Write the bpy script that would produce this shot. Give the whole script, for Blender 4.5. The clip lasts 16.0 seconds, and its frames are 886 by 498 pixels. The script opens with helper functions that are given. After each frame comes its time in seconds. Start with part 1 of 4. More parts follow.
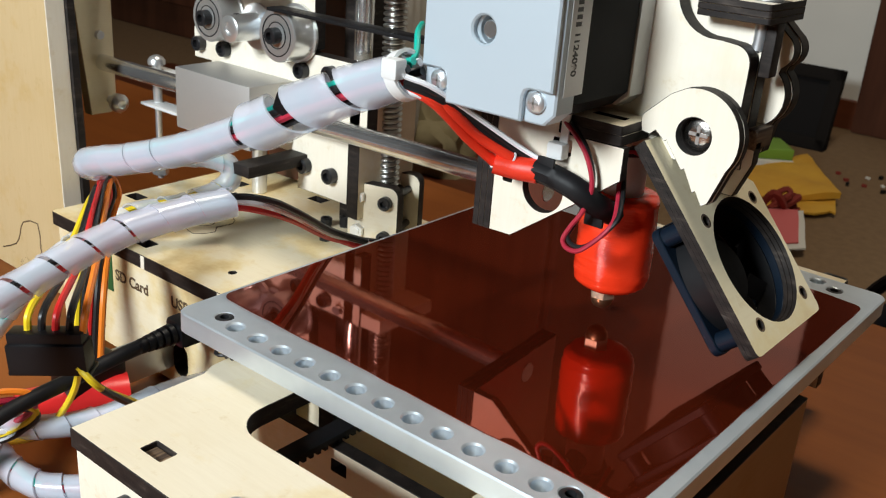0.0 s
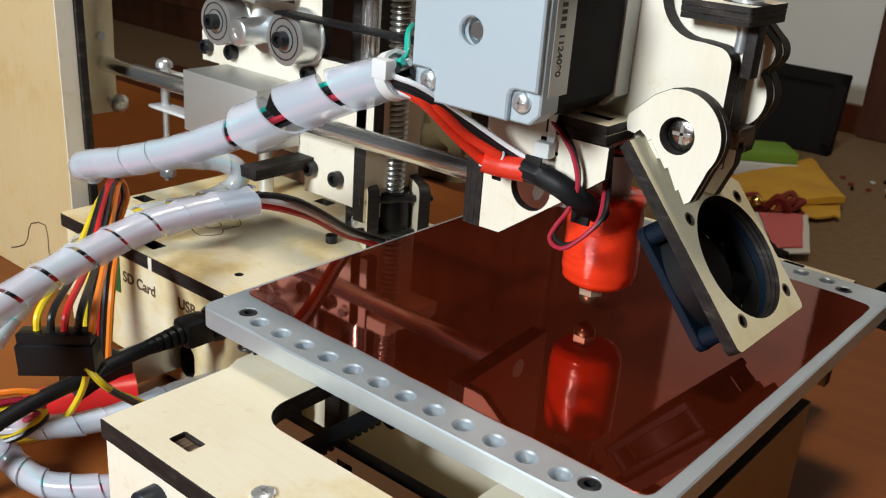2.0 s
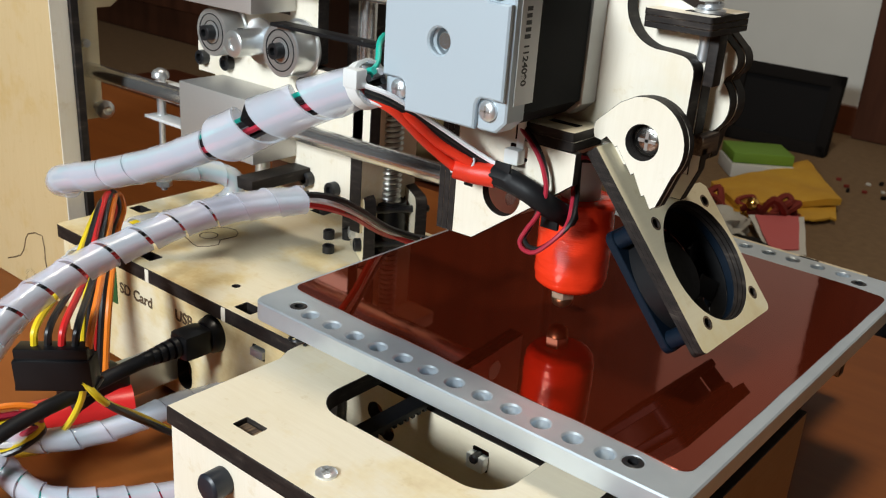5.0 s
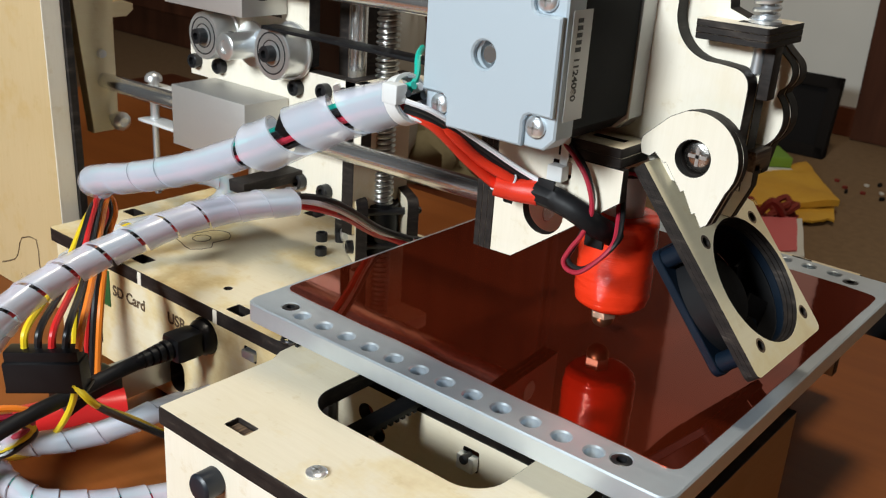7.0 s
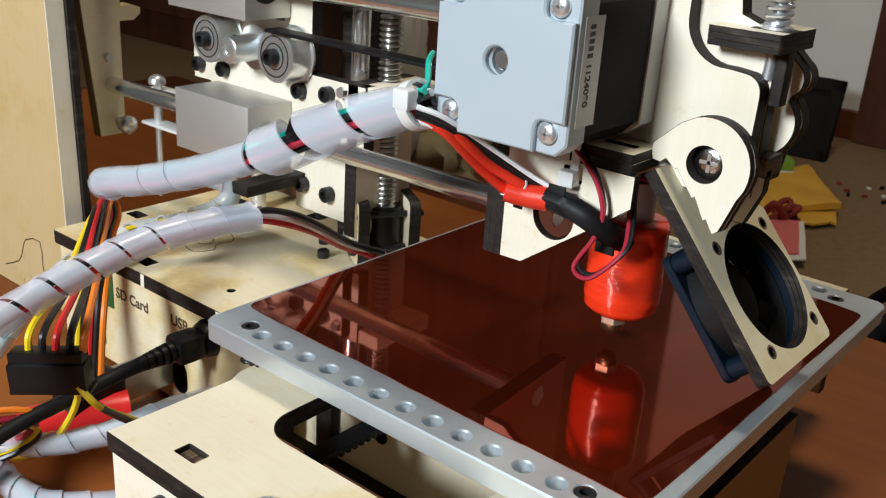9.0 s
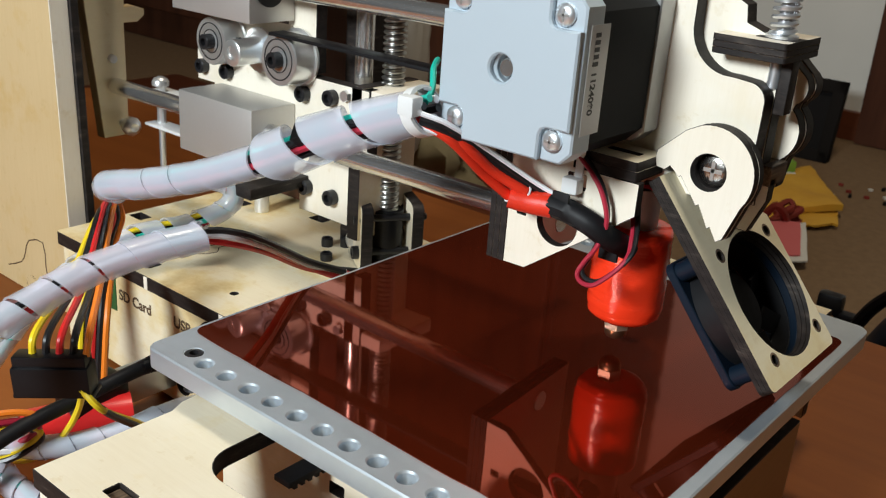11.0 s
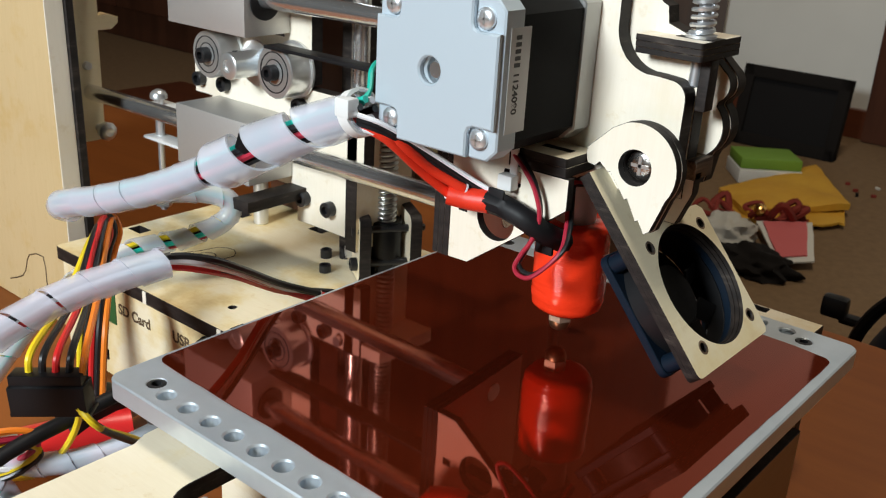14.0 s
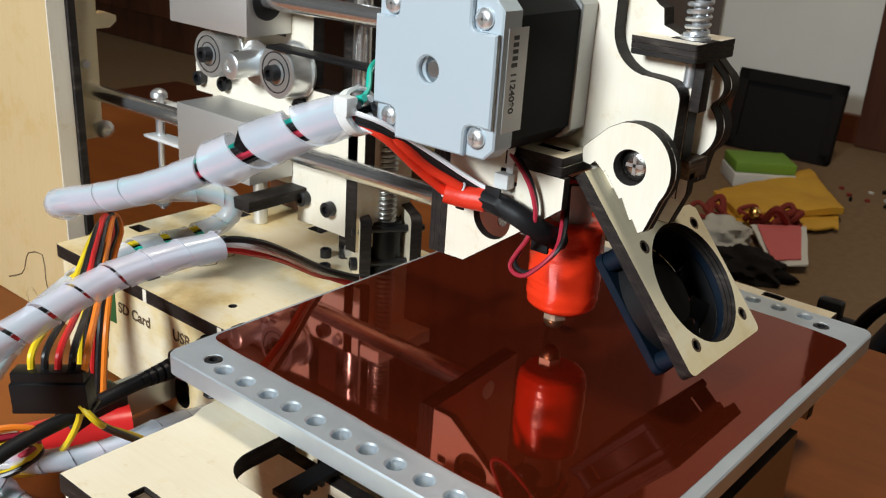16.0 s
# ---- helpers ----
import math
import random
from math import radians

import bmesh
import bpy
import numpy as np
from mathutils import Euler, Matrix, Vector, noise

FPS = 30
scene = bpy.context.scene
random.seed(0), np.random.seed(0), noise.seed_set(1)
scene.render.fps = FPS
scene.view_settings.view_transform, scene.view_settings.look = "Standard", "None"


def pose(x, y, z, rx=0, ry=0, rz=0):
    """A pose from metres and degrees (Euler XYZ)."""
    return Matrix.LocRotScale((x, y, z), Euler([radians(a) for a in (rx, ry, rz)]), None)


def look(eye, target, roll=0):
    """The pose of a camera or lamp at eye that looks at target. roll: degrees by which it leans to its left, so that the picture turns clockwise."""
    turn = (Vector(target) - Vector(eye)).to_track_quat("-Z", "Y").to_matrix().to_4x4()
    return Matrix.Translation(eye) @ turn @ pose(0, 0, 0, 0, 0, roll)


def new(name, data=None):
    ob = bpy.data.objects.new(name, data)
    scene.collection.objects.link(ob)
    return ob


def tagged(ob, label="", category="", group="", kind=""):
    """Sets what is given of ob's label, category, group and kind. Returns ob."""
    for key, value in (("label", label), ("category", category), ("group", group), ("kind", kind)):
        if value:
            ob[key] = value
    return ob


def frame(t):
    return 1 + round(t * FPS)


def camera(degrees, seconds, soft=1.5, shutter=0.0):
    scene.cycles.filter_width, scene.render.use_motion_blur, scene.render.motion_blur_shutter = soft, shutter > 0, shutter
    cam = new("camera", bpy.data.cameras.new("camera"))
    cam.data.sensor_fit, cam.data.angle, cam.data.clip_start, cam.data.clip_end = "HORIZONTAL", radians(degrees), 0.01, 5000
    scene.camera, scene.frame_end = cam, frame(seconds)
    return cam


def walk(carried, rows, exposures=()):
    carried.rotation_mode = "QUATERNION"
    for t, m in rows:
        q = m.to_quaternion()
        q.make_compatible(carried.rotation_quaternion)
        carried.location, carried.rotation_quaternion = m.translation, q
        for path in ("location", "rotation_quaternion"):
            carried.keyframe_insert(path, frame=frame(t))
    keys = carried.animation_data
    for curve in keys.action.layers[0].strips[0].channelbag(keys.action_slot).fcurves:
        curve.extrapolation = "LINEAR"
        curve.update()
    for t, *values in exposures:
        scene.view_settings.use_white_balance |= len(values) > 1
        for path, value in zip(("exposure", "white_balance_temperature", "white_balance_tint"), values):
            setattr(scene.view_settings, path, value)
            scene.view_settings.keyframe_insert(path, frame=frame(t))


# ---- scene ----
cam = camera(49.24, 16.0, soft=1.15)
cam.data.dof.use_dof, cam.data.dof.focus_distance, cam.data.dof.aperture_fstop = True, 0.29, 58.0
PATH = [
    (0.0, pose(0.21312, -0.17364, 0.13219, 68.209, -3.955, 39.666)),
    (0.5, pose(0.21510, -0.17395, 0.13306, 68.400, -3.864, 39.696)),
    (1.0, pose(0.21524, -0.17329, 0.13248, 68.407, -3.794, 39.818)),
    (1.5, pose(0.21397, -0.17507, 0.13265, 68.383, -4.011, 39.889)),
    (2.0, pose(0.21410, -0.17567, 0.13307, 68.351, -4.070, 39.975)),
    (2.5, pose(0.21464, -0.17602, 0.13332, 68.335, -3.894, 39.931)),
    (3.0, pose(0.21385, -0.17547, 0.13422, 68.269, -3.755, 39.964)),
    (3.5, pose(0.21338, -0.17390, 0.13471, 68.263, -3.842, 39.800)),
    (4.0, pose(0.21211, -0.17433, 0.13547, 68.247, -4.017, 39.706)),
    (6.5, pose(0.21632, -0.17538, 0.13745, 68.701, -3.680, 39.706)),
    (7.0, pose(0.21690, -0.17344, 0.13661, 68.637, -3.657, 39.672)),
    (7.5, pose(0.21806, -0.17142, 0.13692, 68.570, -3.566, 39.672)),
    (8.0, pose(0.21788, -0.17213, 0.13720, 68.548, -3.637, 39.654)),
    (8.5, pose(0.21821, -0.17337, 0.13791, 68.674, -3.604, 39.808)),
    (9.0, pose(0.21741, -0.17433, 0.13720, 68.759, -3.702, 39.810)),
    (11.5, pose(0.21635, -0.17460, 0.13974, 68.604, -3.926, 39.979)),
    (12.0, pose(0.21731, -0.17437, 0.13987, 68.618, -3.770, 40.082)),
    (12.5, pose(0.21702, -0.17417, 0.14039, 68.690, -3.612, 40.151)),
    (13.0, pose(0.21711, -0.17516, 0.14083, 68.798, -3.625, 40.117)),
    (13.5, pose(0.21831, -0.17461, 0.14232, 68.693, -3.421, 40.249)),
    (14.0, pose(0.21790, -0.17024, 0.14278, 68.729, -3.108, 40.174)),
    (14.5, pose(0.21711, -0.17213, 0.14306, 68.810, -3.325, 39.904)),
    (15.0, pose(0.21578, -0.17382, 0.14239, 68.909, -3.422, 39.784)),
    (15.5, pose(0.21692, -0.17338, 0.14231, 68.841, -3.393, 39.986)),
    (16.0, pose(0.21728, -0.17346, 0.14266, 68.863, -3.565, 39.939)),
]
walk(cam, PATH, [(0.0, 0.14), (1.2, 0.10), (2.5, 0.0), (4.0, 0.02), (8.0, 0.03), (12.5, 0.0), (14.0, 0.08), (16.0, 0.08)])

# ---- light: one bright lamp behind the viewer, a dim warm room lamp ----
world = bpy.data.worlds.new("room_dark")
scene.world = world
world.use_nodes = True
world.node_tree.nodes["Background"].inputs[0].default_value = (1.0, 0.86, 0.68, 1)
world.node_tree.nodes["Background"].inputs[1].default_value = 0.014


def lamp(name, eye, target, size, watts, colour):
    data = bpy.data.lights.new(name, "AREA")
    data.shape, data.size, data.energy, data.color = "DISK", size, watts, colour
    ob = new(name, data)
    ob.matrix_world = look(eye, target)
    return ob


lamp("reading_lamp", (0.0, -0.95, 0.50), (0.0, 0.06, 0.02), 0.25, 16.0, (0.88, 0.96, 1.0))
lamp("ceiling_lamp", (0.06, 0.26, 1.95), (0.02, 0.45, -0.1), 0.35, 16.5, (1.0, 0.90, 0.74))

# ---- materials ----


class Mat:
    """A node material with its principled shader at hand."""

    def __init__(self, name, colour, rough=0.5, metal=0.0, **more):
        self.m = bpy.data.materials.new(name)
        self.m.use_nodes = True
        self.t = self.m.node_tree
        self.b = self.t.nodes["Principled BSDF"]
        self.b.inputs["Base Color"].default_value = (*colour, 1)
        self.b.inputs["Roughness"].default_value = rough
        self.b.inputs["Metallic"].default_value = metal
        for key, value in more.items():
            self.b.inputs[key.replace("_", " ").title().replace("Ior", "IOR")].default_value = value

    def coords(self, scale=(1, 1, 1)):
        c = self.t.nodes.new("ShaderNodeTexCoord")
        g = self.t.nodes.new("ShaderNodeMapping")
        g.inputs["Scale"].default_value = scale
        self.t.links.new(c.outputs["Object"], g.inputs[0])
        return g.outputs[0]

    def noise(self, scale, stretch=(1, 1, 1), detail=4, rough=0.6):
        n = self.t.nodes.new("ShaderNodeTexNoise")
        n.inputs["Scale"].default_value, n.inputs["Detail"].default_value = scale, detail
        n.inputs["Roughness"].default_value = rough
        self.t.links.new(self.coords(stretch), n.inputs["Vector"])
        return n.outputs["Fac"]

    def ramp(self, fac, stops):
        r = self.t.nodes.new("ShaderNodeValToRGB")
        while len(r.color_ramp.elements) < len(stops):
            r.color_ramp.elements.new(0.5)
        for el, (at, col) in zip(r.color_ramp.elements, stops):
            el.position, el.color = at, (*col, 1)
        self.t.links.new(fac, r.inputs[0])
        return r.outputs[0]

    def mix(self, fac, a, b, kind="MIX"):
        x = self.t.nodes.new("ShaderNodeMix")
        x.data_type, x.blend_type = "RGBA", kind
        for sock, v in ((x.inputs[0], fac), (x.inputs[6], a), (x.inputs[7], b)):
            if isinstance(v, bpy.types.NodeSocket):
                self.t.links.new(v, sock)
            else:
                sock.default_value = v if isinstance(v, float) else (*v, 1)
        return x.outputs[2]

    def colour(self, sock):
        self.t.links.new(sock, self.b.inputs["Base Color"])
        return self

    def roughness(self, fac, lo, hi):
        r = self.t.nodes.new("ShaderNodeMapRange")
        r.inputs[3].default_value, r.inputs[4].default_value = lo, hi
        self.t.links.new(fac, r.inputs[0])
        self.t.links.new(r.outputs[0], self.b.inputs["Roughness"])
        return self

    def bump(self, fac, strength, distance=0.0004):
        n = self.t.nodes.new("ShaderNodeBump")
        n.inputs["Strength"].default_value, n.inputs["Distance"].default_value = strength, distance
        self.t.links.new(fac, n.inputs["Height"])
        self.t.links.new(n.outputs[0], self.b.inputs["Normal"])
        return self


def plywood(name, light, dark, grain, stain=0.7, more=0.0):
    k = Mat(name, light, 0.55)
    fine = k.noise(900, grain, 5, 0.7)
    big = k.noise(18, (1, 1, 1), 3, 0.5)
    c1 = k.ramp(fine, [(0.3, dark), (0.62, light)])
    c2 = k.ramp(big, [(0.3, (light[0] * 0.88, light[1] * 0.82, light[2] * 0.68)), (0.52, light), (0.7, tuple(min(0.88, v * 1.06) for v in light))])
    c3 = k.ramp(k.noise(140, (1, 1, 1), 4, 0.7), [(0.30, (light[0] * 0.8, light[1] * 0.72, light[2] * 0.56)), (0.40, light)])
    wood = k.mix(0.35, k.mix(0.5, c1, c2), c3)
    smoke = k.ramp(k.noise(26, (1, 1, 1), 5, 0.65), [(0.54 - more, (1.0, 1.0, 1.0)), (0.64 - more, (0.93, 0.85, 0.64)), (0.78 - more, (0.72, 0.56, 0.33))])
    k.colour(k.mix(stain, wood, smoke, "MULTIPLY"))
    return k.bump(fine, 0.15, 0.0002)


BIRCH = plywood("birch_plywood", (0.80, 0.72, 0.56), (0.70, 0.61, 0.45), (0.08, 1, 1))
BIRCH_PALE = plywood("pale_birch_plywood", (0.84, 0.78, 0.66), (0.76, 0.69, 0.56), (1, 1, 0.08), 0.25)
BIRCH_WARM = plywood("warm_birch_plywood", (0.60, 0.45, 0.24), (0.52, 0.37, 0.18), (1, 1, 0.06))
BIRCH_YELLOW = plywood("yellowed_birch_plywood", (0.86, 0.78, 0.56), (0.78, 0.68, 0.46), (1, 0.08, 1), 0.6)
BIRCH_SMOKED = plywood("smoke_stained_plywood", (0.80, 0.71, 0.52), (0.70, 0.59, 0.40), (0.08, 1, 1), 1.0, 0.1)
# base side panel's brown birch; shade below the bed put into its colour
BIRCH_SHADED = plywood("shaded_brown_birch_plywood", (0.40, 0.25, 0.11), (0.32, 0.19, 0.075), (1, 0.06, 1))
CHAR = Mat("charred_plywood_edge", (0.05, 0.035, 0.028), 0.6, specular_ior_level=0.3)
_plies = CHAR.noise(220, (1, 1, 1), 5, 0.7)
_ply = CHAR.noise(520, (0.16, 0.16, 1), 4, 0.6)
CHAR.colour(CHAR.mix(0.5, CHAR.ramp(_plies, [(0.36, (0.008, 0.006, 0.006)), (0.58, (0.020, 0.015, 0.013)), (0.8, (0.065, 0.05, 0.04))]),
                     CHAR.ramp(_ply, [(0.44, (0.010, 0.008, 0.007)), (0.60, (0.032, 0.024, 0.02)), (0.74, (0.13, 0.105, 0.085))]))).bump(_plies, 0.4)
ALU = Mat("brushed_aluminium", (0.76, 0.80, 0.84), 0.4, 0.75)
_br = ALU.noise(500, (0.05, 1, 1), 4)
ALU.roughness(_br, 0.3, 0.5).colour(ALU.ramp(ALU.noise(30), [(0.3, (0.60, 0.67, 0.73)), (0.7, (0.74, 0.81, 0.87))])).bump(_br, 0.08, 0.0001)
BEARING = Mat("satin_steel", (0.74, 0.75, 0.74), 0.3, 0.82)
BEARING.roughness(BEARING.noise(60), 0.24, 0.36)
DULL_BRASS = Mat("dull_brass", (0.40, 0.29, 0.17), 0.4, 1.0)
CANVAS = Mat("dark_canvas", (0.009, 0.008, 0.008), 0.85, specular_ior_level=0.2)
# scorched plywood ends; its dark tone also stands for shade on the lever shelf
SCORCHED_SHADED = Mat("scorched_and_shaded_plywood", (0.16, 0.10, 0.06), 0.65)
SCORCHED_SHADED.colour(SCORCHED_SHADED.ramp(SCORCHED_SHADED.noise(500, (1, 0.05, 1)), [(0.4, (0.05, 0.03, 0.02)), (0.65, (0.28, 0.19, 0.11))]))
CAST = Mat("cast_aluminium", (0.60, 0.585, 0.56), 0.5, 0.75)
CAST.roughness(CAST.noise(700), 0.42, 0.6)
STEEL = Mat("polished_steel", (0.84, 0.84, 0.83), 0.16, 0.92)
DARK_SCREW = Mat("worn_steel_screw", (0.55, 0.53, 0.50), 0.22, 1.0)
DARK_SCREW.bump(DARK_SCREW.noise(500), 0.5, 0.0004)
SHIELD = Mat("grey_bearing_shield", (0.60, 0.60, 0.58), 0.34, 0.8)
STEEL.roughness(STEEL.noise(300, (0.1, 1, 1)), 0.16, 0.27)
ZINC = Mat("zinc_plated_steel", (0.82, 0.84, 0.86), 0.32, 0.85)
THREAD = Mat("oiled_steel_thread", (0.50, 0.50, 0.48), 0.28, 1.0)
BRASS = Mat("nickel_brass", (0.86, 0.74, 0.54), 0.32, 0.8)
BLACK_STEEL = Mat("black_oxide_steel", (0.025, 0.025, 0.027), 0.32, 0.4)
BLACK = Mat("black_plastic", (0.005, 0.005, 0.006), 0.32, specular_ior_level=0.28)
BLACK.roughness(BLACK.noise(250), 0.25, 0.45)
RUBBER = Mat("black_rubber", (0.006, 0.006, 0.007), 0.55, specular_ior_level=0.3)
RUBBER.roughness(RUBBER.noise(400), 0.45, 0.65)
MOTOR_GREY = Mat("grey_cast_motor_paint", (0.48, 0.555, 0.61), 0.42, 0.2)
MOTOR_GREY.roughness(MOTOR_GREY.noise(400), 0.36, 0.5).bump(MOTOR_GREY.noise(900), 0.06, 0.0001)
MOTOR_BLACK = Mat("black_motor_laminations", (0.005, 0.0045, 0.0045), 0.5, 0.0, specular_ior_level=0.05)
MOTOR_CAP = Mat("grey_machined_cap", (0.40, 0.40, 0.39), 0.4, 0.85)
MOTOR_BLACK.bump(MOTOR_BLACK.noise(1500, (1, 0.03, 1)), 0.25, 0.0002)
LABEL = Mat("silver_label", (0.62, 0.63, 0.63), 0.35, 0.2)
INK = Mat("black_ink", (0.02, 0.02, 0.02), 0.5)
BURN = Mat("laser_engraving", (0.10, 0.06, 0.03), 0.7)
FILM = Mat("dark_red_glossy_film", (0.25, 0.032, 0.010), 0.04, 0.84, coat_weight=0.2, coat_roughness=0.02)
FILM.colour(FILM.ramp(FILM.noise(9, (1, 1, 1), 2), [(0.3, (0.24, 0.030, 0.009)), (0.7, (0.29, 0.040, 0.013))])).bump(FILM.noise(60, (1, 1, 1), 2), 0.07, 0.0004)
TAPE = Mat("glossy_red_tape", (0.90, 0.045, 0.012), 0.24, 0.0, coat_weight=0.5, coat_roughness=0.06)
TAPE.bump(TAPE.mix(0.6, TAPE.noise(150, (1, 1, 0.6), 3), TAPE.noise(420, (0.22, 0.22, 1.5), 3)), 0.55, 0.0009)
TAPE.t.links.new(TAPE.t.nodes["Bump"].outputs[0], TAPE.b.inputs["Coat Normal"])
RED_WIRE = Mat("red_woven_sleeve", (0.75, 0.035, 0.012), 0.4)
RED_WIRE.bump(RED_WIRE.noise(1800), 0.4, 0.0003)
WIRE_RED = Mat("red_wire", (0.62, 0.02, 0.02), 0.35)
WIRE_PINK = Mat("crimson_wire", (0.40, 0.022, 0.045), 0.35)
WIRE_BLACK = Mat("black_wire", (0.012, 0.012, 0.013), 0.35)
WIRE_WHITE = Mat("white_wire", (0.80, 0.80, 0.82), 0.35)
WIRE_YELLOW = Mat("yellow_wire", (0.80, 0.58, 0.02), 0.35)
WIRE_ORANGE = Mat("orange_wire", (0.85, 0.22, 0.02), 0.35)
WIRE_TEAL = Mat("teal_wire", (0.01, 0.42, 0.33), 0.35)
SLEEVE = Mat("translucent_spiral_wrap", (0.88, 0.91, 1.0), 0.3, 0.0, coat_weight=1.0, coat_roughness=0.12)
SLEEVE.colour(SLEEVE.ramp(SLEEVE.noise(60, (1, 1, 1), 2), [(0.35, (0.90, 0.88, 0.98)), (0.65, (0.80, 0.89, 0.98))]))
SLEEVE.roughness(SLEEVE.noise(120, (1, 1, 1), 3), 0.22, 0.42).bump(SLEEVE.noise(220, (1, 1, 1), 2), 0.10, 0.0004)
_clear = SLEEVE.t.nodes.new("ShaderNodeBsdfTransparent")
_clear.inputs[0].default_value = (0.95, 0.97, 1.0, 1)
_milky = SLEEVE.t.nodes.new("ShaderNodeMixShader")
_milky.inputs[0].default_value = 0.63
SLEEVE.t.links.new(SLEEVE.b.outputs[0], _milky.inputs[1])
SLEEVE.t.links.new(_clear.outputs[0], _milky.inputs[2])
SLEEVE.t.links.new(_milky.outputs[0], SLEEVE.t.nodes["Material Output"].inputs["Surface"])
NYLON = Mat("white_nylon", (0.82, 0.83, 0.82), 0.4, 0.0, transmission_weight=0.15)
FAN_BLUE = Mat("navy_black_fan_plastic", (0.004, 0.010, 0.020), 0.4, specular_ior_level=0.2)
FAN_BLUE.roughness(FAN_BLUE.noise(300), 0.4, 0.55)
KNOB = Mat("dark_navy_rubber", (0.012, 0.016, 0.024), 0.4)
TABLE = Mat("orange_brown_wood", (0.36, 0.13, 0.04), 0.5, specular_ior_level=0.25)
_tg = TABLE.noise(60, (0.12, 1, 1), 5, 0.65)
TABLE.colour(TABLE.ramp(_tg, [(0.3, (0.215, 0.062, 0.012)), (0.7, (0.275, 0.084, 0.017))])).bump(_tg, 0.1, 0.0003)
CARPET = Mat("brown_carpet", (0.16, 0.11, 0.075), 0.9)
CARPET.colour(CARPET.ramp(CARPET.noise(90), [(0.3, (0.165, 0.098, 0.046)), (0.7, (0.215, 0.13, 0.062))])).bump(CARPET.noise(400), 0.3, 0.002)
WALL = Mat("off_white_wall_paint", (0.62, 0.61, 0.56), 0.8)
WALL.colour(WALL.ramp(WALL.noise(3), [(0.3, (0.74, 0.73, 0.67)), (0.7, (0.82, 0.81, 0.75))]))
DARKWOOD = Mat("dark_brown_wood", (0.075, 0.026, 0.014), 0.4)
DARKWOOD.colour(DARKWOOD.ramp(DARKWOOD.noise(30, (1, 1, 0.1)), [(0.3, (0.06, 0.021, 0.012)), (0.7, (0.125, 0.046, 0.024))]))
CHERRY = Mat("cherry_wood", (0.20, 0.055, 0.02), 0.35)
CHERRY.colour(CHERRY.ramp(CHERRY.noise(30, (0.15, 1, 1)), [(0.3, (0.09, 0.024, 0.010)), (0.7, (0.15, 0.042, 0.017))]))
PAPER_YELLOW = Mat("yellow_kraft_paper", (0.62, 0.32, 0.025), 0.7)
PAPER_YELLOW.colour(PAPER_YELLOW.ramp(PAPER_YELLOW.noise(14), [(0.3, (0.55, 0.27, 0.02)), (0.7, (0.66, 0.36, 0.03))]))
PAPER_WHITE = Mat("white_paper", (0.66, 0.64, 0.58), 0.7)
# for walls and ceiling out of view, dark to hold bounced light down
UNSEEN_DARK = Mat("unseen_dark_brown_surface", (0.16, 0.11, 0.075), 0.7)
UNSEEN_DARK.colour(UNSEEN_DARK.ramp(UNSEEN_DARK.noise(8, (1, 1, 0.2)), [(0.3, (0.09, 0.055, 0.036)), (0.7, (0.14, 0.088, 0.058))]))
GREEN = Mat("green_card", (0.16, 0.30, 0.03), 0.6)
CLOTH_RED = Mat("red_cloth", (0.20, 0.018, 0.008), 0.8)
GOLD = Mat("gold_foil", (0.85, 0.52, 0.16), 0.2, 1.0)
CLOTH_PINK = Mat("pink_printed_card", (0.62, 0.13, 0.13), 0.7)
CLOTH_DARK = Mat("dark_cloth", (0.010, 0.008, 0.007), 0.9, specular_ior_level=0.2)
PCB = Mat("green_circuit_board", (0.02, 0.10, 0.03), 0.4)
GREY_PLASTIC = Mat("grey_metal_shell", (0.42, 0.43, 0.44), 0.3, 0.7)
RED_BLOCK = Mat("red_plastic", (0.62, 0.02, 0.02), 0.35)
OLIVE = Mat("olive_beige_cloth", (0.30, 0.25, 0.14), 0.9)
OLIVE.colour(OLIVE.ramp(OLIVE.noise(20), [(0.3, (0.24, 0.20, 0.11)), (0.7, (0.34, 0.29, 0.17))]))
STONE = Mat("pale_plush", (0.45, 0.42, 0.36), 0.9)

# ---- building helpers, in millimetres ----
MM = 0.001


def thing(name, x, y, z, label, category, group="", kind=""):
    ob = new(name)
    ob.location = (x * MM, y * MM, z * MM)
    return tagged(ob, label, category, group, kind)


def origin(ob):
    o = Vector(ob.location)
    return o + origin(ob.parent) if ob.parent else o


def part(name, bm, material, parent=None, label="", smooth=40):
    """Links a bmesh, built in world millimetres, as one mesh under a thing or a part."""
    me = bpy.data.meshes.new(name)
    bmesh.ops.recalc_face_normals(bm, faces=bm.faces)
    at = origin(parent) if parent else Vector()
    for v in bm.verts:
        v.co = v.co * MM - at
    for f in bm.faces:
        f.smooth = smooth > 0
    if smooth > 0:
        for e in bm.edges:
            if len(e.link_faces) == 2 and e.calc_face_angle(0) > radians(smooth):
                e.smooth = False
    bm.to_mesh(me)
    bm.free()
    for m in material if isinstance(material, (list, tuple)) else (material,):
        me.materials.append(m.m)
    ob = new(name, me)
    ob.parent = parent
    if label:
        tagged(ob, label)
    return ob


def add_box(bm, x0, x1, y0, y1, z0, z1, bevel=0.0, mat=0, turn=None):
    r = bmesh.ops.create_cube(bm, size=1)
    vs = r["verts"]
    m = Matrix.Translation(((x0 + x1) / 2, (y0 + y1) / 2, (z0 + z1) / 2)) @ Matrix.Diagonal((x1 - x0, y1 - y0, z1 - z0, 1))
    if turn:
        m = turn @ m
    bmesh.ops.transform(bm, matrix=m, verts=vs)
    fs = {f for v in vs for f in v.link_faces}
    for f in fs:
        f.material_index = mat
